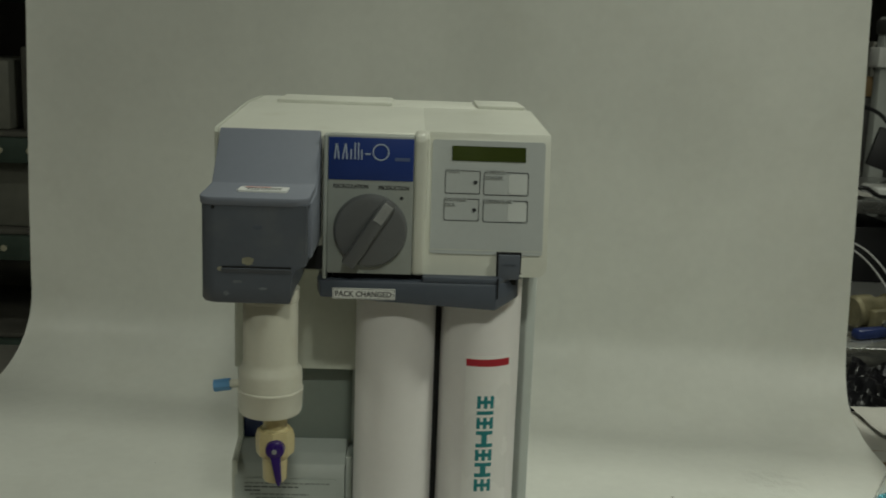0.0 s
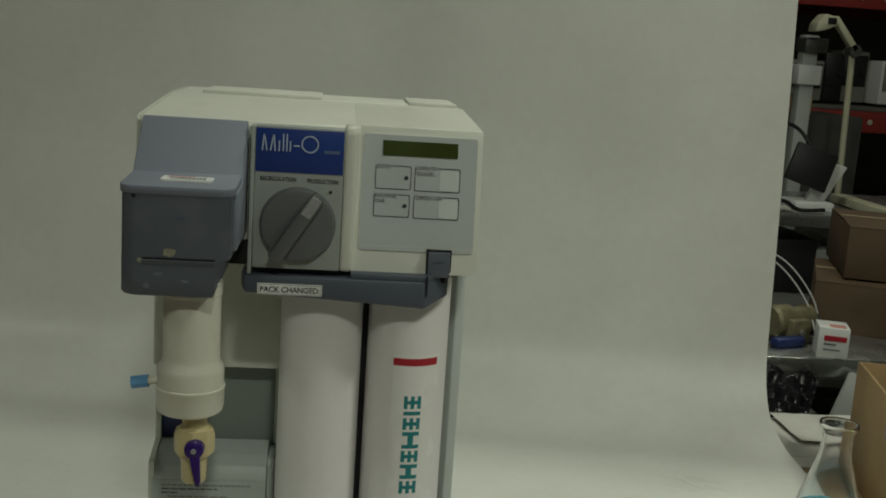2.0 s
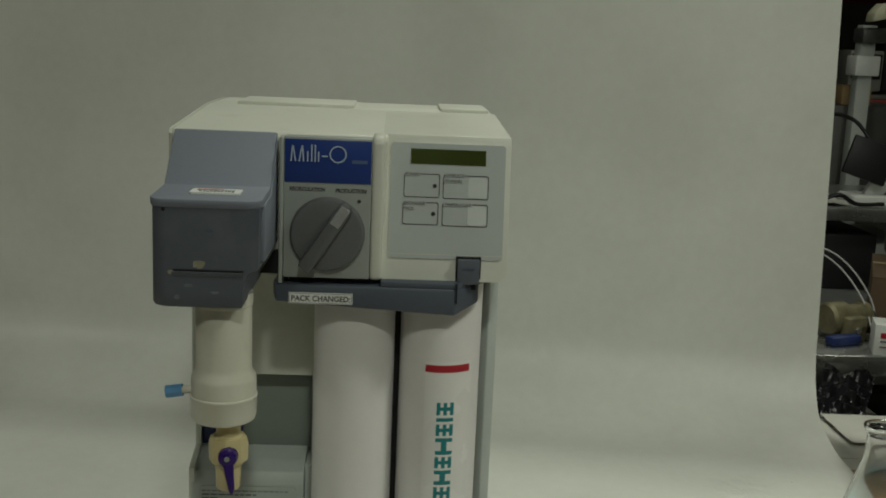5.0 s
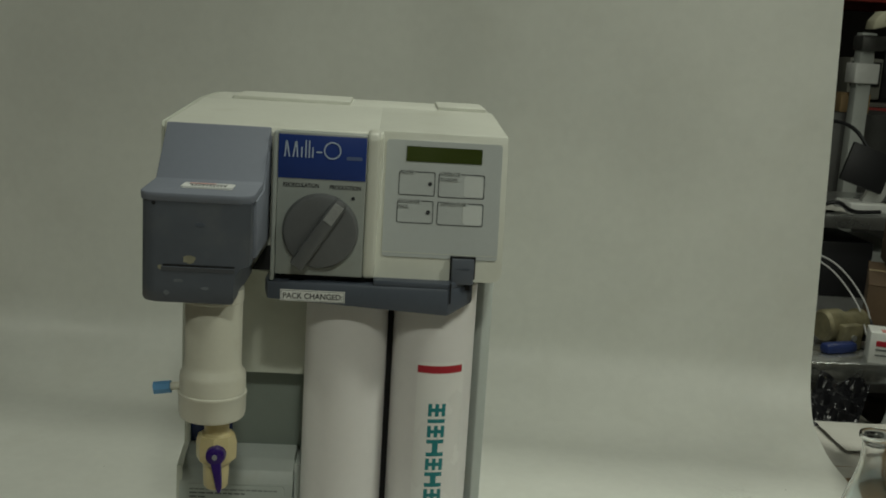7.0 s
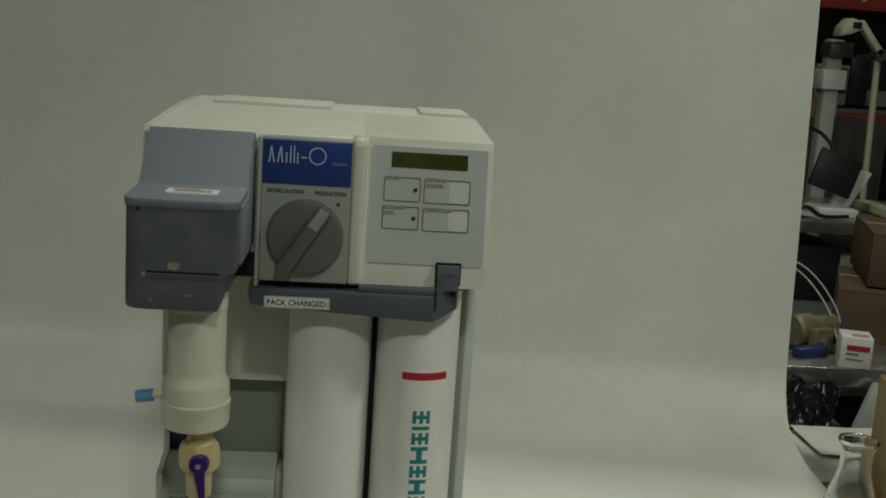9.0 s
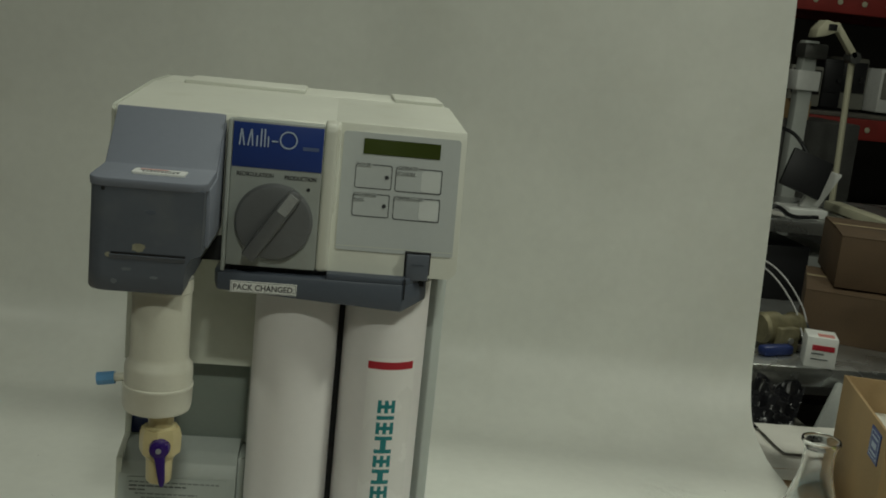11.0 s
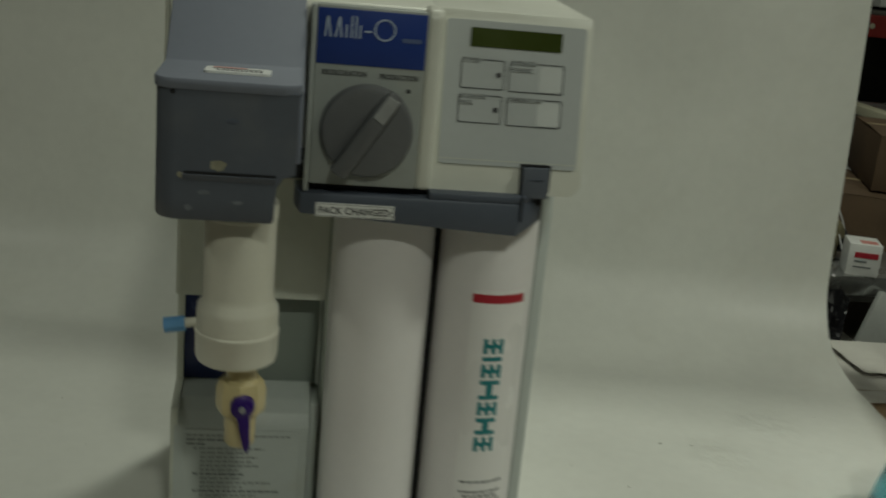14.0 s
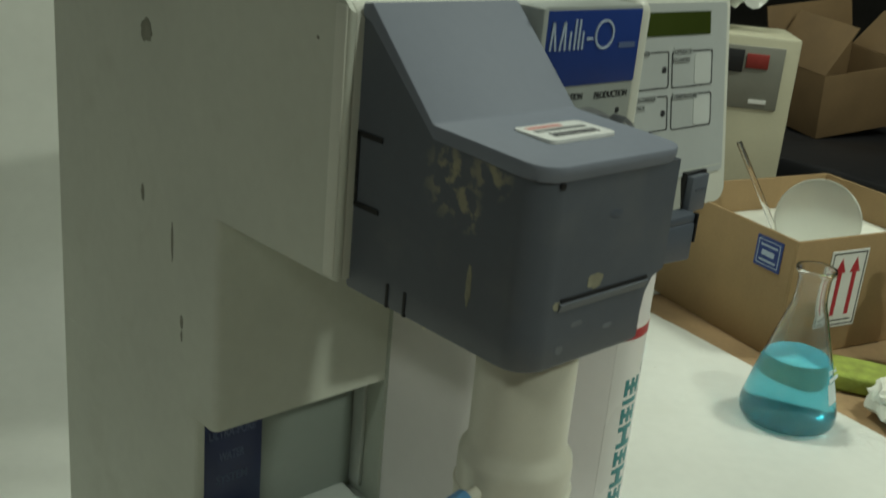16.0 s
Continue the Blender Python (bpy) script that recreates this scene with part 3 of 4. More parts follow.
overlay = bit("control_overlay", prism(rounded(-0.0525, 0.0515, -0.052, 0.0525, 0.003), "y", -0.0006, 0.001, m=panel_m(0.0895, 1.1895)), PANEL_GREY, None, "grey membrane control panel")
bit("display", prism([(-0.034, -0.0068), (0.034, -0.0068), (0.034, 0.0068), (-0.034, 0.0068)], "y", -0.0012, 0, m=panel_m(0.089, 1.2295)), LCD, overlay, "dark olive unlit display")
for bx, bz, w, h, dot in ((0.0655, 1.2035, 0.0325, 0.0215, 1), (0.1055, 1.2030, 0.0415, 0.0215, 0), (0.0650, 1.1785, 0.0325, 0.0205, 1), (0.1055, 1.1780, 0.0415, 0.0205, 0)):
    m = panel_m(bx, bz)
    key = bit("key", ring(rounded(-w / 2, w / 2, -h / 2, h / 2, 0.002), rounded(-w / 2 + 0.0006, w / 2 - 0.0006, -h / 2 + 0.0006, h / 2 - 0.0006, 0.0016), "y", -0.0010, 0, m=m), INK, overlay, "outlined membrane key")
    if dot:
        bit("key_light", lathe([(0, 0.0012), (0.0019, 0.0012), (0.0019, 0)], 16, m=m @ pose(w / 2 - 0.0045, 0, 0, 90, 0, 0)), INK, overlay)
    else:
        bit("key_window", prism(rounded(w / 2 - 0.0185, w / 2 - 0.0012, -h / 2 + 0.0012, h / 2 - 0.0018, 0.003), "y", -0.0009, 0, m=m), KEY_PALE, overlay)
for text, tx, tz, ww in (("POWER", 0.0505, 1.2125, 0.012), ("OPERATE", 0.0868, 1.2125, 0.017), ("STANDBY", 0.0868, 1.2075, 0.0155), ("EXCHANGE", 0.0498, 1.1868, 0.019), ("PACK", 0.0498, 1.1822, 0.009), ("TEMPERATURE", 0.0866, 1.1862, 0.024)):
    bit("key_tab", box(-0.0004, ww + 0.001, -0.0012, 0, -0.0006, 0.0034, 0, m=panel_m(tx, tz)), PANEL_GREY, overlay, "", 0)
    words("lettering", text, 0.0036, UNDO @ panel_m(tx, tz, 0.0014) @ pose(0, 0, 0, 90, 0, 0), GREY_INK, overlay, width=ww)
bit("panel_crease", prism([(-0.0525, -0.0003), (0.0515, -0.0003), (0.0515, 0.0003), (-0.0525, 0.0003)], "y", -0.0008, 0, m=panel_m(0.0895, 1.1420)), SIDE)

# clamp bar under the head, with its latch
clamp = prism([(-0.066, 0.004), (-0.062, -0.0125), (0.0985, -0.0125), (0.1215, 0.012), (0.1215, 0.06), (-0.066, 0.06)], "z", 1.0885, 1.1135)
for v in clamp.verts:
    if v.co.z < 1.1 and v.co.x < -0.06:
        v.co.z = 1.1005 if v.co.x < -0.064 else 1.0975
    if v.co.z < 1.1 and v.co.x > 0.11:
        v.co.z = 1.0965
soften(clamp, clamp.edges[:], 0.0018, 2)
prism([(0.031, -0.0115), (0.0985, -0.0115), (0.1205, 0.012), (0.1205, 0.03), (0.031, 0.03)], "z", 1.113, 1.1188, 0.0012, 2, bm=clamp)
clamp = bit("clamp_bar", clamp, CLAMP, None, "charcoal plastic cartridge clamp bar")
bit("latch", prism([(0.1004, -0.0050), (0.1204, -0.0030), (0.1204, 0.02), (0.1004, 0.02)], "z", 1.1165, 1.1395, 0.0008), LATCH, clamp, "charcoal latch")
bit("latch_gap", prism([(0.0989, -0.0006), (0.1218, 0.0004), (0.1218, 0.01), (0.0989, 0.01)], "z", 1.1170, 1.1412), BLACK, clamp)
bit("latch_mark", box(-0.0055, 0.0055, -0.0004, 0.0004, -0.0005, 0.0005, m=pose(0.1106, -0.0042, 1.1310, 0, 0, 5)), CLAMP, clamp, "", 0)
bit("latch_groove", box(0.0994, 0.1006, -0.0130, -0.0095, 1.1005, 1.1190, 0), BLACK, clamp)
bit("sticker", box(-0.0505, 0.0065, -0.0131, -0.0120, 1.0965, 1.1068, 0.0002), LABEL, clamp, "white sticker with printed words", 0)
bit("sticker_edge", ring(rounded(-0.0498, 0.0058, 1.0971, 1.1062, 0.0006), rounded(-0.0494, 0.0054, 1.0975, 1.1058, 0.0006), "y", -0.01325, -0.0130), GREY_INK, clamp, "", 0)
words("lettering", "PACK CHANGED:", 0.0072, UNDO @ facing(-0.0484, -0.01325, 1.0991), INK, clamp, width=0.0525)
bit("gap_shadow", box(-0.052, 0.118, 0.004, 0.03, 1.110, 1.1195, 0), BLACK)

# the two cartridges and the foot that holds them
CR = 0.0388
for cx in (0.0075, 0.0905):
    tube = bit("cartridge", lathe([(0, 0.786), (0.0368, 0.786), (0.0372, 0.7875), (CR, 0.789), (CR, 1.108), (0, 1.108)], 72, at=(cx, 0.0505, 0)), TUBE, None, "smooth white filter cartridge")
    bit("seat_ring", lathe([(0.0, 0.773), (0.0384, 0.773), (0.0380, 0.7865), (0.0, 0.7865)], 56, at=(cx, 0.0505, 0)), SEAT, None, "taupe cartridge seat")
    if cx > 0.05:
        bit("cartridge_label", wrap(cx, 0.0505, CR, 248, 318, 0.835, 1.0375, 0.00025, 20), TUBE_LABEL, tube, "glossy white paper label")
        bit("red_band", wrap(cx, 0.0505, CR, 248, 313, 1.0275, 1.0345, 0.0005, 18), RED, tube, "red printed band")
        bit("red_band", wrap(cx, 0.0505, CR, 248, 311, 0.8455, 0.8525, 0.0005, 18), RED, tube, "red printed band")
        # wordmark reduced to teal strokes, reading down the cartridge
        z = 0.9985
        for h, strokes in ((0.0135, 3), (0.0055, 1), (0.0125, 3), (0.0175, 2), (0.0125, 3), (0.0155, 2), (0.0135, 3)):
            mark = bmesh.new()
            if strokes == 1:
                wrap(cx, 0.0505, CR, 266, 290, z - h + 0.001, z - 0.001, 0.0005, 8, bm=mark)
            elif strokes == 2:
                wrap(cx, 0.0505, CR, 266, 290, z - 0.0042, z - 0.0005, 0.0005, 8, bm=mark)
                wrap(cx, 0.0505, CR, 266, 290, z - h + 0.0005, z - h + 0.0042, 0.0005, 8, bm=mark)
                wrap(cx, 0.0505, CR, 274, 282, z - h + 0.004, z - 0.004, 0.0005, 4, bm=mark)
            else:
                for a0 in (266, 275.5, 285):
                    wrap(cx, 0.0505, CR, a0, a0 + 5, z - h + 0.0006, z - 0.0006, 0.0005, 4, bm=mark)
                wrap(cx, 0.0505, CR, 268, 288, z - h / 2 - 0.0017, z - h / 2 + 0.0017, 0.0005, 8, bm=mark)
            z -= h + 0.0013
            bit("wordmark_shape", mark, TEAL, tube, "teal printed shape", 0)
        mark = bmesh.new()
        for zz, a0, a1 in ((0.8725, 254, 309), (0.8635, 254, 309), (0.8595, 259, 304), (0.8555, 252, 311)):
            a = a0
            while a < a1:
                w = rng.uniform(3, 9)
                wrap(cx, 0.0505, CR, a, min(a + w, a1), zz - 0.0009, zz + 0.0009, 0.0005, 3, bm=mark)
                a += w + 1.6
        tagged(bit("fine_print", mark, GREY_INK, tube, "", 0), kind="stuff")
foot = prism(rounded(-0.0375, 0.1395, -0.0135, 0.115, 0.036, 10, (1, 1, 0, 0)), "z", 0.7622, 0.7748, 0.0042, 3)
prism(rounded(-0.033, 0.135, -0.009, 0.110, 0.032, 10, (1, 1, 0, 0)), "z", 0.7742, 0.7760, 0.0008, 2, bm=foot)
bit("foot", foot, LOWER, None, "rounded pale grey foot")
bit("foot_insert", prism([(0.017, -0.0055), (0.080, -0.0055), (0.080, 0.020), (0.052, 0.050), (0.046, 0.050), (0.017, 0.020)], "z", 0.7755, 0.7862, 0.0006), LOWER)
bit("foot_pad", prism(rounded(-0.033, 0.135, -0.009, 0.110, 0.032, 8, (1, 1, 0, 0)), "z", 0.7612, 0.7625), BLACK)
# black block that makes the space between the cartridges read as shade
bit("bay_gap_shade", box(0.0455, 0.0525, 0.060, 0.113, 0.782, 1.10), BLACK, None, "black filler for the shade between the cartridges")

# dispenser head: dark body under a lighter hood
disp = bmesh.new()
levels = [(1.1135, 0.0025, -0.0785), (1.1142, 0.0010, -0.0785), (1.1162, 0, -0.0785), (1.1280, 0, -0.0785), (1.1370, 0, -0.0772), (1.1435, 0, -0.0735), (1.1462, 0, -0.0662), (1.1960, 0, -0.0660)]
rings = []
for z, inset, right in levels:
    outline = rounded(-0.1525 + inset, right - inset, -0.1045 + inset, 0.010, 0.013, 7, (1, 0, 0, 0))
    rings.append([disp.verts.new((x, y, z)) for x, y in outline])
for a, b in zip(rings, rings[1:]):
    for k in range(len(a)):
        j = (k + 1) % len(a)
        disp.faces.new((a[k], a[j], b[j], b[k]))
disp.faces.new(rings[0])
disp.faces.new(rings[-1])
prism([(0.010, 1.196), (0.010, 1.2415), (0.004, 1.2410), (-0.042, 1.1990), (-0.100, 1.196)], "x", -0.1525, -0.066, bm=disp)
disp = bit("dispenser_head", disp, DARK_GREY, None, "scuffed slate-grey dispenser head")
hood_side = [(0.0085, 1.2465), (0.002, 1.2475), (-0.042, 1.2045), (-0.1066, 1.2020), (-0.1066, 1.1985), (-0.1050, 1.1952), (-0.043, 1.1985), (0.003, 1.2400), (0.0085, 1.2400)]
hood = prism(hood_side, "x", -0.1537, -0.0642)
soften(hood, [e for e in hood.edges if all(v.co.y < -0.10 for v in e.verts) and abs(e.verts[0].co.x - e.verts[1].co.x) < 0.001 and abs(e.verts[0].co.z - e.verts[1].co.z) > 0.002], 0.012, 4)
soften(hood, [e for e in hood.edges if e.calc_face_angle(0) > 0.6 and all(v.co.z > 1.2015 for v in e.verts)], 0.0022, 2)
bit("hood", hood, HOOD, disp, "lighter blue-grey sloping hood")
wall = prism([(0.008, 1.149), (0.008, 1.240), (0.003, 1.2400), (-0.043, 1.1985), (-0.089, 1.1965), (-0.085, 1.149)], "x", -0.0675, -0.0632, 0.0010)
bit("hood_cheek", wall, HOOD, disp, "blue-grey cheek of the hood")
bit("slot", box(-0.134, -0.078, -0.1052, -0.103, 1.1435, 1.1452, 0), BLACK, disp, "thin dark slot", 0)
bit("slot_lip", prism([(-0.1048, 1.1436), (-0.1062, 1.1432), (-0.1048, 1.1395)], "x", -0.135, -0.078), DARK_GREY, disp)
bit("vent_hole", lathe([(0, 0.0004), (0.0016, 0.0004), (0.0016, -0.0005)], 12, m=pose(-0.1415, -0.1047, 1.1935, 90, 0, 0)), BLACK, disp)
bit("emblem", lathe([(0, 0.0005), (0.004, 0.0003), (0.004, -0.0005)], 20, m=pose(-0.1055, -0.1044, 1.1775, 90, 0, 0) @ Matrix.Diagonal((1, 0.45, 1, 1))), CLAMP, disp, "small embossed emblem")
for sz in (1.1895, 1.1565):
    bit("side_slit", box(-0.1532, -0.1515, -0.010, 0.0075, sz - 0.0012, sz + 0.0012, 0), BLACK, disp, "", 0)
bit("side_seam", box(-0.1532, -0.1515, 0.0058, 0.0074, 1.156, 1.190, 0), BLACK, disp, "", 0)
for sy in (-0.020, -0.032):
    bit("side_slit", box(-0.1530, -0.1515, sy - 0.0008, sy + 0.0008, 1.1145, 1.126, 0), BLACK, disp, "", 0)


def blot(cx, cz, w, h, at, seed, material, facing_side, parent):
    """An irregular thin stain on the dispenser: facing_side x lies on its left flank, y on its front."""
    r = random.Random(seed)
    pts = []
    for k in range(22):
        a = 2 * math.pi * k / 22
        q = r.uniform(0.78, 1.08)
        pts.append((cx + w / 2 * q * math.cos(a), cz + h / 2 * q * math.sin(a)))
    if facing_side == "x":
        bm = prism(pts, "x", at - 0.0002, at + 0.0006)
    else:
        bm = prism(pts, "y", at - 0.0002, at + 0.0006)
    return bit("stain", bm, material, parent, "", 0)


for cy, cz, reach in ((-0.056, 1.184, 0.020), (-0.078, 1.193, 0.012), (-0.066, 1.172, 0.009)):
    smear(DARK_GREY, UNDO @ Vector((-0.1525, cy, cz)), reach, (0.30, 0.285, 0.20))
blot(-0.0705, 1.1435, 0.0035, 0.020, -0.1525, 7, STAIN, "x", disp)
blot(-0.1135, 1.1495, 0.011, 0.007, -0.1045, 11, STAIN, "y", disp)
blot(-0.1355, 1.1425, 0.006, 0.004, -0.1045, 12, STAIN, "y", disp)
blot(-0.122, 1.132, 0.008, 0.003, -0.1045, 13, SMUDGE, "y", disp)
blot(-0.101, 1.1265, 0.007, 0.0025, -0.1045, 14, SMUDGE, "y", disp)
blot(-0.131, 1.122, 0.005, 0.004, -0.1045, 15, SMUDGE, "y", disp)
# printed asset sticker on the ledge
sticker = bit("asset_sticker", prism(rounded(-0.1255, -0.0845, -0.083, -0.060, 0.003), "z", 1.2030, 1.2045), LABEL, disp, "shiny white asset sticker", 0)
for k in range(10):
    bit("sticker_print", box(-0.118 + 0.0029 * k, -0.1163 + 0.0029 * k, -0.0785, -0.0735, 1.2040, 1.2047, 0), INK, disp, "", 0)
for k, (c0, c1) in enumerate(((-0.121, -0.090), (-0.121, -0.100))):
    bit("sticker_print", box(c0, c1, -0.0705 + 0.005 * k, -0.0675 + 0.005 * k, 1.2040, 1.2047, 0), PINK if k else GREY_INK, disp, "", 0)

# final filter, valve and side nozzle below the dispenser
FX, FY = -0.1, -0.062
can = bit("final_filter", lathe([(0, 1.118), (0.0245, 1.118), (0.0245, 1.1075), (0.0237, 1.1065), (0.0237, 1.054), (0.0243, 1.049), (0.0272, 1.045), (0.0277, 1.041), (0.0277, 1.0285), (0.0288, 1.0278), (0.0288, 1.0262), (0.0283, 1.0255), (0.0280, 1.0105), (0.0268, 1.0065), (0.0255, 1.0055), (0, 1.0055)], 64, at=(FX, FY, 0)), CANISTER, None, "cream plastic final filter")
bit("nozzle", pipe([(FX - 0.02, FY - 0.002, 1.0325), (FX - 0.036, FY - 0.003, 1.0305)], 0.0034, 14), CANISTER, can)
bit("nozzle_cap", pipe([(FX - 0.0345, FY - 0.003, 1.0305), (FX - 0.036, FY - 0.003, 1.0303), (FX - 0.047, FY - 0.004, 1.0290), (FX - 0.0482, FY - 0.004, 1.0288)], 0.0056, 8), CAP_BLUE, can, "pale blue cap", 20)
VX, VY = -0.0955, -0.064
valve = bit("tap_valve", lathe([(0.0, 1.008), (0.0105, 1.008), (0.0105, 0.992), (0.0135, 0.989), (0.0135, 0.985), (0.012, 0.984), (0.012, 0.972), (0.0135, 0.971), (0.0135, 0.966), (0.0112, 0.963), (0.0105, 0.944), (0.0090, 0.942), (0.0060, 0.942), (0.0060, 0.955), (0.0, 0.955)], 32, at=(VX, VY, 0)), VALVE, None, "ivory plastic tap valve")
bit("union_nut", lathe([(0.0, 0.968), (0.0165, 0.968), (0.0172, 0.972), (0.0172, 0.984), (0.0155, 0.990), (0.0, 0.990)], 8, at=(VX, VY, 0)), VALVE, valve, "", 15)
bit("lever_hub", lathe([(0, 0.022), (0.0052, 0.022), (0.0078, 0.0205), (0.0085, 0.016), (0.0085, 0.009), (0, 0.009)], 24, m=pose(VX + 0.002, VY, 0.977, 90, 0, 0)), PURPLE, valve, "purple valve lever")
bit("lever_screw", lathe([(0, 0.0232), (0.0022, 0.0232), (0.0022, 0.0215)], 12, m=pose(VX + 0.002, VY, 0.977, 90, 0, 0)), KNOB_WORN, valve)
bit("lever", prism([(-0.0048, 0), (0.0048, 0), (0.0026, -0.0285), (0.0008, -0.0325), (-0.0012, -0.0325), (-0.0024, -0.0285)], "y", -0.0215, -0.0165, 0.0012, 2, m=pose(VX + 0.002, VY, 0.977, 0, -7, 0)), PURPLE, valve, "purple lever blade")
bit("pipe_elbow", pipe([(-0.128, -0.02, 1.118), (-0.128, -0.02, 1.109), (-0.128, -0.026, 1.103)], 0.0055, 12), CANISTER, None, "cream pipe fitting")
# scuffs on the left flank
for cy, cz, w, h, seed in ((0.190, 1.205, 0.014, 0.014, 21), (0.196, 1.110, 0.004, 0.011, 22), (0.161, 1.090, 0.0024, 0.026, 23), (0.150, 1.044, 0.0035, 0.009, 24), (0.150, 1.035, 0.0022, 0.007, 25), (0.031, 1.228, 0.002, 0.002, 26)):
    blot(cy, cz, w, h, XL, seed, MARK, "x", purifier)

# ---- flask ----


def flask(at):
    ob = empty("erlenmeyer_flask", "clear glass conical flask half full of cyan liquid", "flask", at=at)
    outer = [(0.0, 0.0), (0.044, 0.0), (0.050, 0.003), (0.0525, 0.010), (0.0520, 0.018), (0.0455, 0.045), (0.0345, 0.083), (0.0245, 0.118), (0.0185, 0.138), (0.0172, 0.148), (0.0172, 0.166), (0.0185, 0.171), (0.0212, 0.174), (0.0218, 0.1765), (0.0210, 0.1785)]
    inner = [(0.0190, 0.1782), (0.0170, 0.173), (0.0153, 0.166), (0.0153, 0.148), (0.0165, 0.138), (0.0225, 0.118), (0.0325, 0.083), (0.0435, 0.045), (0.0500, 0.018), (0.0503, 0.010), (0.048, 0.0052), (0.043, 0.0035), (0.0, 0.0035)]
    g = part("glass", lathe(outer + inner, 72), GLASS, ob, "clear glass", 50)
    g.visible_shadow = False
    part("liquid", lathe([(0.0, 0.0030), (0.044, 0.0030), (0.0490, 0.0050), (0.0513, 0.0102), (0.0510, 0.018), (0.0445, 0.045), (0.0355, 0.0760), (0.0355, 0.0768), (0.0, 0.0768)], 72), LIQUID, ob, "cyan liquid", 50)
    turn = pose(0, 0, 0, 0, 0, 8)
    patch = bmesh.new()
    rows = []
    for k in range(8):
        z = 0.036 + 0.022 * k / 7
        r = 0.0520 + (0.0345 - 0.0520) * (z - 0.018) / (0.083 - 0.018) + 0.0008
        r = min(r, 0.0525)
        rows.append([patch.verts.new((r * math.cos(a), r * math.sin(a), z)) for a in [radians(270 - 13 + 26 * j / 10) for j in range(11)]])
    for a, b in zip(rows, rows[1:]):
        for j in range(10):
            patch.faces.new((a[j], a[j + 1], b[j + 1], b[j]))
    bmesh.ops.solidify(patch, geom=patch.faces[:], thickness=0.0003)
    bmesh.ops.transform(patch, matrix=turn, verts=patch.verts)
    part("marking_spot", patch, FROST_WHITE, ob, "frosted white marking spot")
    words("lettering", "500 mL", 0.0075, turn @ pose(-0.0115, -0.0405, 0.0685, 73, 0, 0), FROST_WHITE, ob, width=0.022)
    part("maker_mark", box(-0.0115, 0.0115, -0.0003, 0.0003, 0, 0.0042, 0, m=turn @ pose(0, -0.0428, 0.0615, -17, 0, 0)), FROST_WHITE, ob, "", 0)
    return ob


FROST_WHITE = mat("frosted_enamel", (0.62, 0.72, 0.72), 0.7, vary=0.06, scale=80)
flask(pose(0.586, 0.139, SHEET))

# ---- carton with packing, beside the flask ----


def carton(name, label, w, d, h, at, material=CARD, thick=0.004, fill=None, closed=False, flaps=(), tape=False):
    """An open or closed box; its own x runs along the front, y back, the origin at the front left foot."""
    ob = empty(name, label, "box", at=at)
    part("front_wall", box(0, w, 0, thick, 0, h, 0.0008), material, ob)
    part("back_wall", box(0, w, d - thick, d, 0, h, 0.0008), material, ob)
    part("side_wall", box(0, thick, thick, d - thick, 0, h, 0.0008), material, ob)
    part("side_wall", box(w - thick, w, thick, d - thick, 0, h, 0.0008), material, ob)
    part("bottom", box(thick, w - thick, thick, d - thick, 0, thick), material, ob)
    if closed:
        part("flap", box(0, w, 0, d / 2 - 0.001, h, h + thick, 0.0008, m=pose(0, 0, h, 1.5, 0, 0) @ pose(0, 0, -h)), material, ob)
        part("flap", box(0, w, d / 2 + 0.001, d, h, h + thick, 0.0008, m=pose(0, d, h, -1.0, 0, 0) @ pose(0, -d, -h)), material, ob)
        if tape:
            part("tape", box(0, w, d / 2 - 0.025, d / 2 + 0.025, h + thick + 0.003, h + thick + 0.0038, 0), TAPE, ob)
    for side, angle, length in flaps:
        if side == "left":
            part("flap", box(-length, 0, 0, d, -thick / 2, thick / 2, 0.0008, m=pose(0, 0, h, 0, angle, 0)), material, ob)
        if side == "right":
            part("flap", box(0, length, 0, d, -thick / 2, thick / 2, 0.0008, m=pose(w, 0, h, 0, -angle, 0)), material, ob)
        if side == "front":
            part("flap", box(0, w, -length, 0, -thick / 2, thick / 2, 0.0008, m=pose(0, 0, h, -angle, 0, 0)), material, ob)
        if side == "back":
            part("flap", box(0, w, 0, length, -thick / 2, thick / 2, 0.0008, m=pose(0, d, h, angle, 0, 0)), material, ob)
    return ob


C_AT = pose(0.716, 0.230, TABLE - 0.001, 0, 0, -14)
ctn = carton("open_carton", "open brown cardboard carton with shipping labels", 0.31, 0.245, 0.158, C_AT)
part("blue_label", box(-0.0012, 0.0, 0.022, 0.066, 0.108, 0.148, 0.0002), BLUE, ctn, "blue printed shipping label", 0)
part("label_print", ring(rounded(0.0255, 0.0625, 0.112, 0.144, 0.001), rounded(0.0265, 0.0615, 0.113, 0.143, 0.001), "x", -0.0016, -0.001), BLUE_INK, ctn, "", 0)
part("label_print", box(-0.0016, -0.001, 0.034, 0.055, 0.124, 0.131, 0), BLUE_INK, ctn, "", 0)
part("label_print", box(-0.0016, -0.001, 0.030, 0.058, 0.136, 0.1385, 0), BLUE_INK, ctn, "", 0)
part("label_print", box(-0.0016, -0.001, 0.030, 0.058, 0.1165, 0.119, 0), BLUE_INK, ctn, "", 0)
part("arrow_label", box(0.062, 0.128, -0.0012, 0, 0.035, 0.140, 0.0002), LABEL, ctn, "white label with two red arrows", 0)
part("label_print", ring(rounded(0.065, 0.125, 0.038, 0.137, 0.001), rounded(0.0665, 0.1235, 0.0395, 0.1355, 0.001), "y", -0.0016, -0.001), INK, ctn, "", 0)
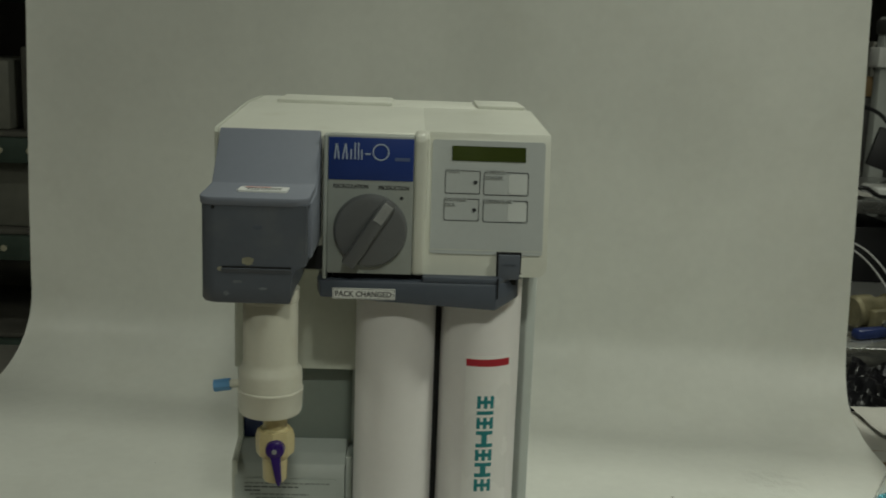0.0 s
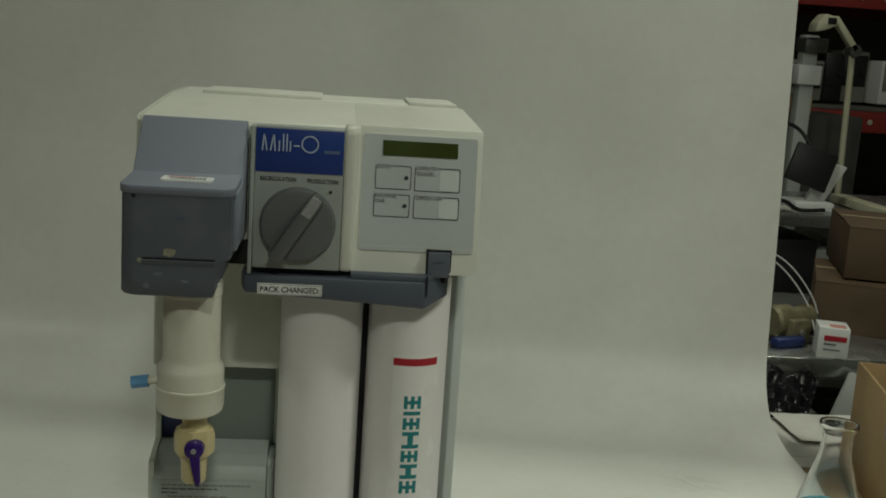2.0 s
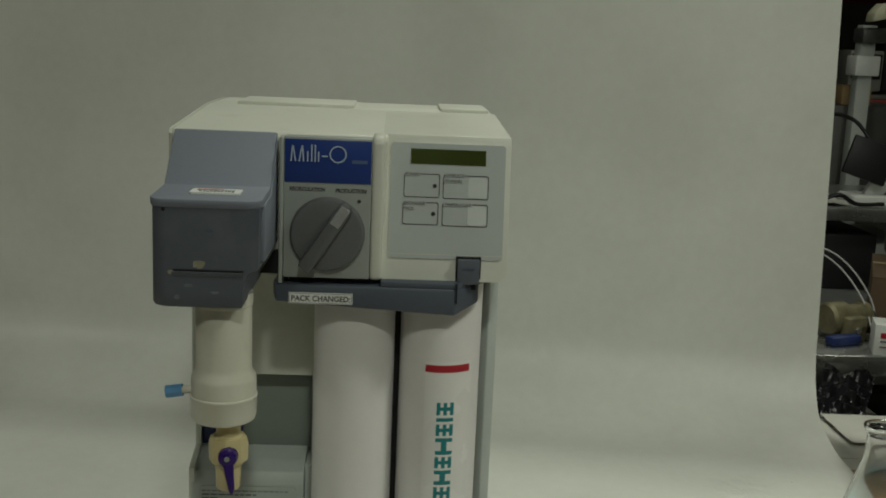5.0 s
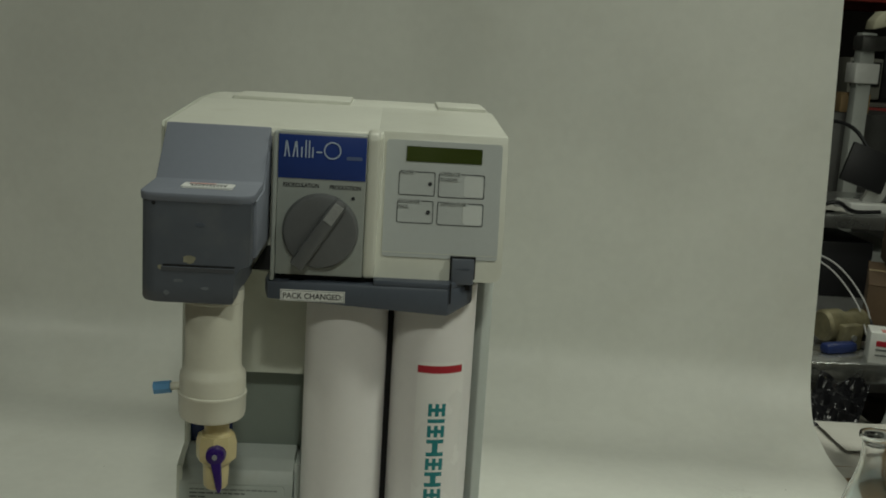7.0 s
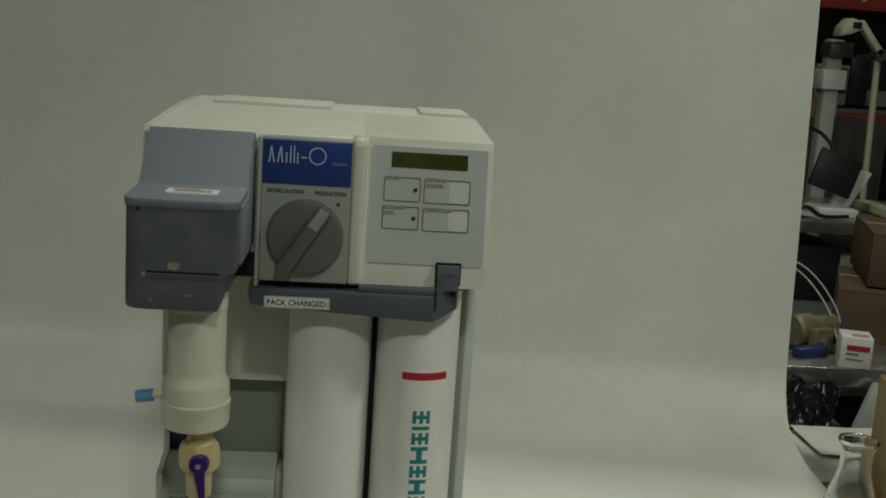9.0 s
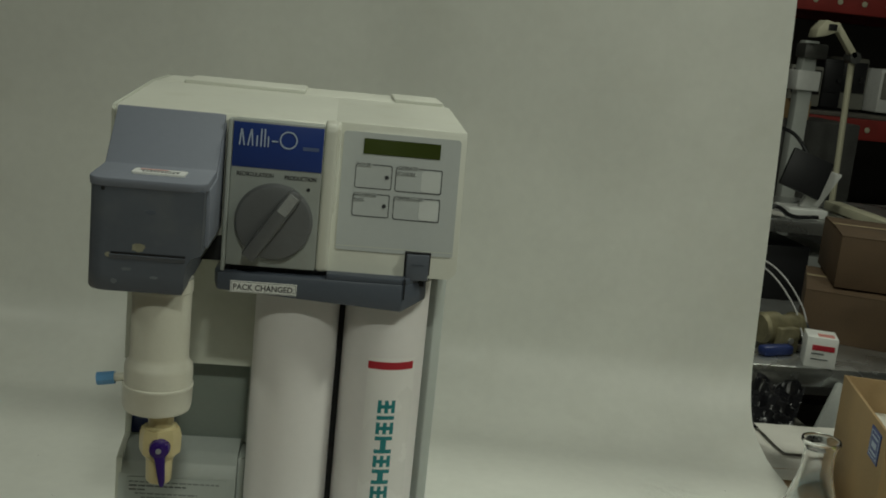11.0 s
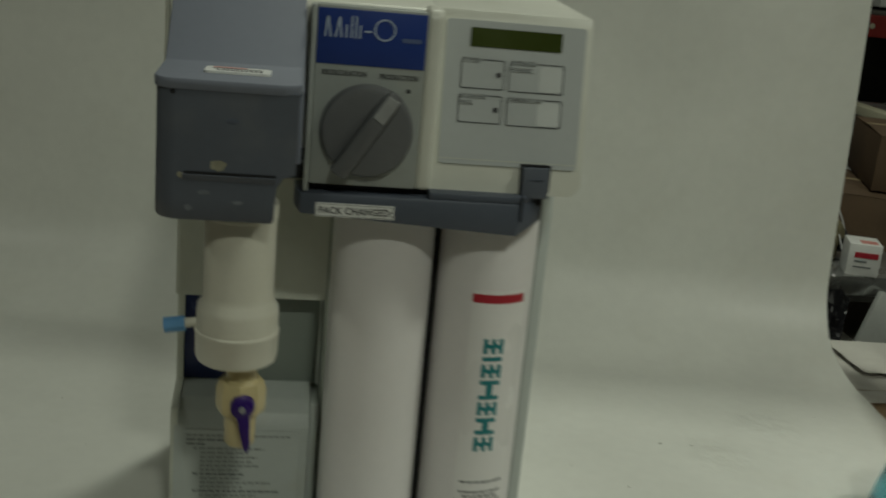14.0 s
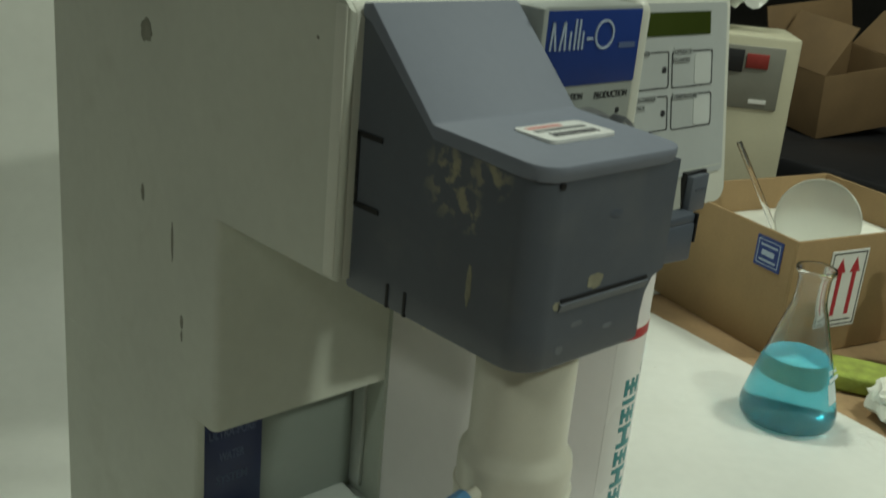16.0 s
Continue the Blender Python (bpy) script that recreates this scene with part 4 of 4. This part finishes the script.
for ax in (0.082, 0.108):
    part("arrow", prism([(ax - 0.0035, 0.052), (ax + 0.0035, 0.052), (ax + 0.0035, 0.110), (ax + 0.009, 0.110), (ax, 0.130), (ax - 0.009, 0.110), (ax - 0.0035, 0.110)], "y", -0.0016, -0.001), RED, ctn, "red arrow", 0)
part("label_print", box(0.072, 0.118, -0.0016, -0.001, 0.044, 0.0455, 0), INK, ctn, "", 0)


def crumple(x0, x1, y0, y1, z, amp, n, seed, thick=0.003, freq=20):
    bm = bmesh.new()
    grid = []
    for i in range(n + 1):
        row = []
        for j in range(n + 1):
            x, y = x0 + (x1 - x0) * i / n, y0 + (y1 - y0) * j / n
            q = noise.noise((x * freq + seed, y * freq, seed * 1.7)) + 0.5 * noise.noise((x * freq * 2.3, y * freq * 2.3 + seed, 0))
            row.append(bm.verts.new((x, y, z + amp * q)))
        grid.append(row)
    for a, b in zip(grid, grid[1:]):
        for j in range(n):
            bm.faces.new((a[j], b[j], b[j + 1], a[j + 1]))
    bmesh.ops.solidify(bm, geom=bm.faces[:], thickness=thick)
    return bm


bm = box(0.0055, 0.3045, 0.0055, 0.2395, 0.0045, 0.112, 0.004)
ob = part("packing_foam", bm, FOAM)
ob.matrix_world = C_AT
tagged(ob, "white packing foam inside the open carton", "packing foam")
lid = tagged(part("round_plastic_cover", lathe([(0, 0.0015), (0.052, 0.0015), (0.0545, 0.003), (0.056, 0.0028), (0.056, -0.0045), (0.0545, -0.0045), (0.0535, 0), (0, -0.0004)], 56), FROST), "round translucent plastic lid leaning in the carton", "lid")
lid.matrix_world = C_AT @ pose(0.118, 0.080, 0.150, 66, 0, -38)
tube_profile = [(0.0038, -0.006), (0.0040, 0.126), (0.0036, 0.128), (0.0029, 0.126), (0.0028, -0.006)]
rod = tagged(part("glass_tube", lathe(tube_profile, 20, closed=True), GLASS), "clear glass tube standing in the open carton", "glass tube")
foot, top = Vector((0.870, 0.352, 0.876)), Vector((0.840, 0.410, 0.985))
rod.matrix_world = Matrix.Translation(foot) @ (top - foot).to_track_quat("Z", "Y").to_matrix().to_4x4()

# ---- small things on the table ----
sp = part("sponge", box(-0.05, 0.05, -0.032, 0.032, 0, 0.022, 0.005, 3), SPONGE)
sp.matrix_world = pose(0.745, 0.135, TABLE - 0.001, 0, 0, -62)
tagged(sp, "yellow-green scouring sponge on the table", "sponge")
bm = bmesh.new()
bmesh.ops.create_icosphere(bm, subdivisions=4, radius=1.0)
for v in bm.verts:
    d = v.co.normalized()
    fold = 1 + 0.22 * noise.noise(d * 2.3) + 0.16 * abs(noise.noise(d * 5.1)) + 0.07 * noise.noise(d * 11)
    v.co = Vector((d.x * 0.040, d.y * 0.034, max(d.z * 0.024, -0.018))) * fold
tissue = tagged(part("crumpled_tissue", bm, FOAM, smooth=25), "crumpled white tissue lying beside the sponge", "tissue")
tissue.matrix_world = pose(0.700, 0.062, TABLE + 0.020, 0, 0, 25)
bottle = empty("green_bottle", "green plastic bottle with a blue cap", "bottle", at=pose(0.845, 0.10, TABLE))
part("bottle_body", lathe([(0, 0), (0.030, 0), (0.033, 0.004), (0.033, 0.11), (0.028, 0.125), (0.013, 0.14), (0.013, 0.15), (0, 0.15)], 40), BOTTLE, bottle)
part("cap", lathe([(0, 0.170), (0.014, 0.170), (0.0155, 0.168), (0.0155, 0.148), (0, 0.148)], 24), BLUE, bottle, "blue cap")
rod = tagged(part("metal_pin", pipe([(0, 0, 0), (0, 0, 0.05)], 0.0028, 12), STEEL), "short steel pin lying on the sheet", "pin")
rod.matrix_world = pose(0.400, -0.050, SHEET + 0.003, 90, 0, -2)
crumbs = bmesh.new()
rng = random.Random(11)
spots = [(0.229, 0.137, 0.0022), (0.224, 0.138, 0.0014), (0.368, 0.314, 0.0016), (0.405, 0.31, 0.0011), (0.202, -0.005, 0.0014), (-0.060, -0.041, 0.0022), (-0.045, -0.1, 0.002), (0.26, 0.02, 0.0012), (0.30, 0.21, 0.001)]
spots += [(rng.uniform(-0.35, 0.6), rng.uniform(-0.25, 0.4), rng.uniform(0.0003, 0.0007)) for _ in range(20)]
for x, y, r in spots:
    r *= 0.7
    box(x - r, x + r * rng.uniform(0.6, 1.6), y - r * 0.7, y + r, SHEET, SHEET + r * 0.8, 0, bm=crumbs, m=Matrix.Translation((x, y, 0)) @ pose(0, 0, 0, 0, 0, rng.uniform(0, 180)) @ Matrix.Translation((-x, -y, 0)))
tagged(part("crumbs", crumbs, MARK, smooth=0), "tiny dark crumbs scattered on the white sheet", "crumbs", kind="stuff")
for x0, x1, y0, y1, z, seed in ((0.668, 0.80, 0.492, 0.66, TABLE + 0.0010, 3), (0.690, 0.82, 0.450, 0.489, TABLE + 0.0008, 8), (0.74, 0.94, 0.535, 0.66, TABLE + 0.008, 9)):
    tagged(part("paper_sheet", crumple(x0, x1, y0, y1, z, 0.0014, 22, seed, 0.0006, 34), WHITE_SHEET, smooth=60), "crumpled white wrapping paper on the table", "paper", "wrapping paper")

# ---- steel bench with boxes, behind the table ----


def bench(label, x0, x1, y0, y1, top, group=""):
    ob = empty("steel_bench", label, "bench", group)
    part("bench_top", box(x0, x1, y0, y1, top - 0.045, top, 0.004), STEEL, ob)
    for lx in (x0 + 0.04, x1 - 0.04):
        for ly in (y0 + 0.04, y1 - 0.04):
            part("leg", box(lx - 0.02, lx + 0.02, ly - 0.02, ly + 0.02, 0, top - 0.045, 0.002), DARK_STEEL, ob)
    part("lower_shelf", box(x0 + 0.03, x1 - 0.03, y0 + 0.03, y1 - 0.03, 0.22, 0.25, 0.002), DARK_STEEL, ob)
    return ob


bench("stainless steel bench crowded with parts", 0.55, 1.95, 1.3, 1.98, 0.68, "steel benches")
bench("stainless steel bench with a monitor on it", 0.9, 2.7, 2.5, 3.15, 0.84, "steel benches")

wb = empty("small_carton", "small white carton with a red print", "box", at=pose(1.13, 1.315, 0.68, 0, 0, -18))
part("carton_body", box(0, 0.068, 0, 0.075, 0, 0.070, 0.001), LABEL, wb)
part("red_print", box(0.013, 0.062, -0.0012, 0, 0.040, 0.052, 0), RED, wb, "red printed bar", 0)
part("red_print", box(0.025, 0.060, 0.010, 0.035, 0.070, 0.0712, 0), PINK, wb, "faded red printed block", 0)
part("grey_print", box(0.013, 0.040, -0.0012, 0, 0.030, 0.034, 0), GREY_INK, wb, "", 0)
part("grey_print", box(0.013, 0.050, -0.0012, 0, 0.018, 0.021, 0), GREY_INK, wb, "", 0)

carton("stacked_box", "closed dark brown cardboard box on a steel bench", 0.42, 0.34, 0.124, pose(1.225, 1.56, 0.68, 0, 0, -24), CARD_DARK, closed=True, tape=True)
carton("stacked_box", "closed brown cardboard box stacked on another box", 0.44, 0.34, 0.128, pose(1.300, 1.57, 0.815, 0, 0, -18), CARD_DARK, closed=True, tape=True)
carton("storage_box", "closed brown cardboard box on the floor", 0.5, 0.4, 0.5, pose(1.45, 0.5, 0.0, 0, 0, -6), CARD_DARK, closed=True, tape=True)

# pump with hoses at the bench's end
pump = empty("small_pump", "old olive bronze pump with a black flange", "pump", at=pose(1.115, 1.46, 0.68, 0, 0, 20))
part("pump_body", lathe([(0, 0), (0.032, 0), (0.038, 0.008), (0.038, 0.05), (0.030, 0.058), (0.030, 0.10), (0.036, 0.104), (0.036, 0.116), (0, 0.116)], 24, m=pose(-0.05, 0, 0.048, 0, 90, 0)), OLIVE, pump)
part("flange", lathe([(0.018, 0), (0.028, 0), (0.028, 0.018), (0.018, 0.018)], 24, m=pose(0.066, -0.01, 0.035, 0, 90, -20), closed=True), BLACK, pump, "black flange")
part("valve_block", box(-0.03, 0.03, -0.055, -0.03, 0.0, 0.06, 0.006), OLIVE, pump)
part("bolt", pipe([(0.0, -0.06, 0.03), (0.0, -0.045, 0.03)], 0.008, 6), STEEL, pump)
part("blue_grip", box(-0.09, 0.0, -0.075, -0.045, 0.0, 0.024, 0.008), NAVY, pump, "navy grip")
for k, pts in enumerate((((1.02, 1.62, 0.88), (1.11, 1.55, 0.85), (1.165, 1.48, 0.775), (1.18, 1.42, 0.69)), ((1.02, 1.60, 0.89), (1.125, 1.55, 0.86), (1.19, 1.50, 0.78), (1.21, 1.46, 0.69)))):
    tagged(part("hose", pipe(pts, 0.0022, 8, smooth_steps=8), CABLE), "thin white hose looping over the bench", "hose", "white hoses")
tagged(part("cable", pipe(((0.98, 1.72, 0.70), (1.05, 1.66, 0.80), (1.10, 1.70, 0.86), (1.13, 1.78, 0.70)), 0.006, 8, smooth_steps=8), BLACK), "black cable looping over the bench", "cable")
# dark film and papers under the bench
film = part("plastic_film", crumple(-0.045, 0.06, -0.10, 0.12, 0.0, 0.018, 24, 5, 0.001, 34), FILM, smooth=20)
film.matrix_world = pose(0.985, 1.15, 0.615, 24, 4, -30)
tagged(film, "crumpled shiny black plastic film", "plastic film")
crate = tagged(part("crate", box(0.74, 1.11, 0.99, 1.27, 0, 0.575, 0.006), BOARD), "dull grey crate beside the table", "crate")
tagged(part("white_panel", box(-0.08, 0.08, -0.01, 0.01, 0, 0.26, 0.003, m=pose(1.16, 1.20, 0.40, -20, 24, -10)), GREY_BOX), "pale grey panel leaning under the bench", "panel")

# rear bench: monitor, case, cables
mon = empty("monitor", "black flat monitor tilted on a white base", "monitor", at=pose(1.63, 2.62, 0.84, 0, 0, 0))
part("screen", box(-0.075, 0.075, -0.01, 0.01, 0, 0.135, 0.003, m=pose(0.018, 0, 0.085, -10, 18, -8)), BLACK, mon)
part("screen_back", box(-0.07, 0.083, 0.010, 0.026, 0.004, 0.138, 0.005, m=pose(0.018, 0, 0.085, -10, 18, -8)), CREAM, mon, "cream back shell")
part("base", prism([(0.117, 0.168), (0.186, 0.152), (0.112, 0.020), (0.045, 0.028)], "y", 0.03, 0.06, 0.006), LABEL, mon, "white base")
part("foot_plate", box(-0.02, 0.12, -0.04, 0.1, 0, 0.03, 0.006), LABEL, mon)
tagged(part("computer_case", box(1.72, 1.90, 2.62, 3.05, 0.25, 0.70, 0.006), GREY_BOX), "light grey computer case under the bench", "computer case")
tagged(part("black_crate", box(1.50, 1.70, 2.56, 3.0, 0.25, 0.74, 0.006), BLACK), "black case under the steel bench", "case")
for k, pts in enumerate((((1.42, 2.6, 0.85), (1.5, 2.75, 1.10), (1.68, 2.8, 1.11), (1.78, 2.7, 0.92)), ((1.46, 2.55, 0.845), (1.53, 2.52, 0.88), (1.6, 2.53, 0.85), (1.7, 2.55, 0.85)))):
    tagged(part("cable", pipe(pts, 0.007, 8, smooth_steps=8), BLACK), "black cable trailing over the rear bench", "cable", "bench cables")
tagged(part("cloth", crumple(1.44, 1.58, 2.54, 2.7, 0.852, 0.012, 12, 9, 0.002, 22), WHITE_SHEET, smooth=50), "crumpled pale cloth on the steel bench", "cloth")
tagged(part("wood_strip", box(1.86, 1.92, 2.35, 2.85, 0.845, 0.875, 0.003), CREAM), "pale wooden strip lying on the bench", "strip")

# tall arm lamp behind the bench
arm = empty("arm_lamp", "old cream jointed arm lamp on a steel pole", "lamp", at=pose(2.075, 3.25, 0))
part("pole", pipe([(0.02, 0, 0.5), (0.006, 0, 1.0), (-0.008, 0, 1.405)], 0.013, 12), CREAM, arm)
part("arm", prism([(-0.118, 1.525), (-0.098, 1.540), (0.004, 1.418), (-0.012, 1.398)], "y", -0.03, 0.01, 0.004), CREAM, arm)
part("lamp_head", prism([(-0.195, 1.470), (-0.190, 1.505), (-0.158, 1.543), (-0.110, 1.532), (-0.098, 1.505), (-0.150, 1.480)], "y", -0.05, 0.03, 0.006), CREAM, arm)
part("lamp_face", box(-0.150, -0.115, -0.054, -0.049, 1.503, 1.528, 0.002), BLACK, arm)
part("joint", lathe([(0, -0.03), (0.024, -0.03), (0.024, 0.03), (0, 0.03)], 20, m=pose(-0.008, 0, 1.408, 90, 0, 0)), DARK_STEEL, arm)
part("pole_foot", lathe([(0, 0), (0.16, 0), (0.16, 0.02), (0.03, 0.035), (0.018, 0.5), (0, 0.5)], 24, at=(0.02, 0, 0)), DARK_STEEL, arm)
colm = empty("column_stand", "grey instrument column standing behind the bench", "stand", at=pose(1.93, 3.36, 0))
part("column", box(-0.03, 0.03, -0.03, 0.03, 0, 1.46, 0.004), GREY_BOX, colm)
part("carriage", box(-0.05, 0.05, -0.05, 0.05, 1.26, 1.34, 0.006), LABEL, colm)
part("clamp_head", box(-0.04, 0.06, -0.06, 0.04, 1.39, 1.45, 0.01), DARK_STEEL, colm)
cab = tagged(part("low_cabinet", box(1.78, 2.25, 3.18, 3.6, 0, 1.135, 0.006), DARK_STEEL), "dark steel cabinet behind the bench", "cabinet")
cab.matrix_world = pose(0, 0.26, 0)
yb = carton("yellow_carton", "small yellow-brown carton on a cabinet", 0.12, 0.12, 0.075, pose(1.90, 3.46, 1.137, 0, 0, -4), CARD, closed=True)
# ---- racks ----


def rack(label, x0, x1, y0, y1, levels, paint, name="storage_rack"):
    ob = empty(name, label, "rack")
    for lx in (x0, x1):
        for ly in (y0, y1):
            part("upright", box(lx - 0.035, lx + 0.035, ly - 0.03, ly + 0.03, 0, 2.6, 0.003), DARK_STEEL, ob)
    for z in levels:
        for ly in (y0 - 0.03, y1 + 0.03):
            part("beam", box(x0 + 0.035, x1 - 0.035, ly - 0.02, ly + 0.02, z - 0.10, z, 0.004), paint, ob, "painted steel beam")
            if ly < y0:
                for k in range(int((x1 - x0) / 0.12)):
                    part("rivet", lathe([(0, 0.004), (0.012, 0.003), (0.014, 0)], 10, m=pose(x0 + 0.1 + 0.12 * k, ly - 0.021, z - 0.05, 90, 0, 0)), CREAM, ob)
        part("shelf_board", box(x0 - 0.03, x1 + 0.03, y0 - 0.01, y1 + 0.01, z + 0.001, z + 0.02, 0.002), BOARD, ob)
    return ob


rack("red steel pallet rack full of instruments", 1.75, 4.6, 4.05, 4.9, (0.35, 1.14, 1.72), RED_PAINT)
rng = random.Random(7)


def instrument(x, y, z, w, d, h, body, front):
    ob = empty("bench_instrument", "boxy laboratory instrument stored on a rack shelf", "instrument", "stored instruments", at=pose(x, y, z, 0, 0, rng.uniform(-8, 8)))
    part("case", box(0, w, 0, d, 0.012, h, 0.008), body, ob)
    part("front_panel", box(w * 0.06, w * 0.94, -0.006, 0.002, h * 0.35, h * 0.92, 0.002), front, ob)
    part("knob", lathe([(0, 0.015), (0.012, 0.015), (0.014, 0)], 12, m=pose(w * 0.78, -0.005, h * 0.6, 90, 0, 0)), BLACK, ob)
    part("foot", box(w * 0.05, w * 0.95, 0.02, d - 0.02, 0, 0.014, 0.002), BLACK, ob)
    return ob


bodies = [GREY_BOX, CREAM, DARK_STEEL, CREAM_DARK, BLACK, LABEL, CARD_DARK]
for z in (0.372, 1.162, 1.742):
    x = 1.85
    while x < 4.35:
        w = rng.uniform(0.08, 0.24)
        h = rng.uniform(0.10, 0.36)
        instrument(x, 4.1 + rng.uniform(0, 0.15), z, w, rng.uniform(0.3, 0.5), h, rng.choice(bodies), rng.choice([BLACK, CREAM_DARK, DARK_STEEL]))
        x += w + rng.uniform(0.005, 0.05)

rack("dark green steel rack with grey crates", -3.4, -1.25, 3.4, 4.2, (0.02, 0.46, 0.86, 1.5), GREEN_PAINT)
for z in (0.482, 0.882, 1.522):
    x = -3.3
    while x < -1.5:
        w = rng.uniform(0.3, 0.5)
        ob = part("storage_crate", box(0, w, 0, 0.5, 0, rng.uniform(0.28, 0.34), 0.01), rng.choice([BOARD, CREAM_DARK, BOARD]))
        ob.matrix_world = pose(x, 3.45, z, 0, 0, rng.uniform(-3, 3))
        tagged(ob, "dull grey crate stored on a green rack", "crate", "stored crates")
        x += w + 0.05

# ---- right of the table: cream instrument and open boxes on a dark bench ----
dark = empty("storage_bench", "dark steel bench stacked with boxes", "bench")
part("bench_top", box(1.13, 3.4, 0.1, 1.10, 0.60, 0.64, 0.004), DARK_STEEL, dark)
for lx, ly in ((1.19, 0.16), (3.3, 0.16), (1.19, 1.04), (3.3, 1.04)):
    part("leg", box(lx - 0.025, lx + 0.025, ly - 0.025, ly + 0.025, 0, 0.60, 0.003), DARK_STEEL, dark)
inst = empty("cream_instrument", "cream laboratory instrument with a dark display window", "instrument", at=pose(1.083, 0.788, 0.64, 0, 0, -48))
part("case", box(0, 0.28, 0, 0.14, 0, 0.440, 0.006), CREAM, inst)
part("front_recess", box(0.03, 0.255, -0.003, 0.004, 0.313, 0.422, 0.002), CREAM_DARK, inst, "grey control recess")
part("display", box(0.09, 0.185, -0.006, 0, 0.376, 0.415, 0.001), BLACK, inst, "black display window")
part("red_switch", box(0.190, 0.228, -0.006, 0, 0.384, 0.409, 0.001), RED_PAINT, inst, "red switch")
part("grey_print", box(0.205, 0.235, -0.005, 0, 0.323, 0.330, 0), LABEL, inst, "", 0)
bag = tagged(part("plastic_bag", crumple(0, 0.22, 0.02, 0.14, 0.03, 0.05, 18, 4, 0.001, 16), FROST, smooth=40), "loose clear plastic bag on the instrument", "bag")
bag.matrix_world = pose(1.09, 0.80, 1.115, 0, 0, -48)
case = empty("dark_case", "low black plastic case lying on the dark bench", "case")
part("case_body", box(1.70, 2.3, 0.50, 1.08, 0.64, 0.712, 0.01), BLACK, case)
part("lid", box(1.695, 2.305, 0.495, 1.085, 0.714, 0.768, 0.012), BLACK, case)
for lx in (1.84, 2.16):
    part("latch", box(lx - 0.025, lx + 0.025, 0.486, 0.497, 0.690, 0.735, 0.003), DARK_STEEL, case, "steel latch")
part("handle", pipe([(1.94, 0.50, 0.675), (1.95, 0.465, 0.675), (2.05, 0.465, 0.675), (2.06, 0.50, 0.675)], 0.008, 8, smooth_steps=4), BLACK, case)
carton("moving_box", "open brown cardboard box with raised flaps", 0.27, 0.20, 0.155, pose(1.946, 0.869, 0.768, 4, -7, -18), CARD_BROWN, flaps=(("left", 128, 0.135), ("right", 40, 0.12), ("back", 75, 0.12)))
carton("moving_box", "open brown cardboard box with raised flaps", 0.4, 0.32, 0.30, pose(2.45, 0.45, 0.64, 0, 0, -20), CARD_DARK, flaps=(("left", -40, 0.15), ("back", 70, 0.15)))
# ceiling light fixtures above the lamps, all out of view, the added fill included
for (fx, fy, fz), sx, sy, power in LAMPS:
    fz, sx, sy = fz + 0.01, sx + 0.06, sy + 0.05
    fix = empty("unseen_ceiling_light", "unseen white ceiling light fixture", "ceiling light", "ceiling lights", at=pose(fx, fy, fz))
    part("housing", box(-sx / 2, sx / 2, -sy / 2, sy / 2, 0.01, 0.08, 0.005), LABEL, fix)
    for hx, hy in ((-sx / 2 + 0.06, 0), (sx / 2 - 0.06, 0)) if sx > sy else ((0, -sy / 2 + 0.06), (0, sy / 2 - 0.06)):
        part("hanger", box(hx - 0.006, hx + 0.006, hy - 0.006, hy + 0.006, 0.08, 3.2 - fz), DARK_STEEL, fix)
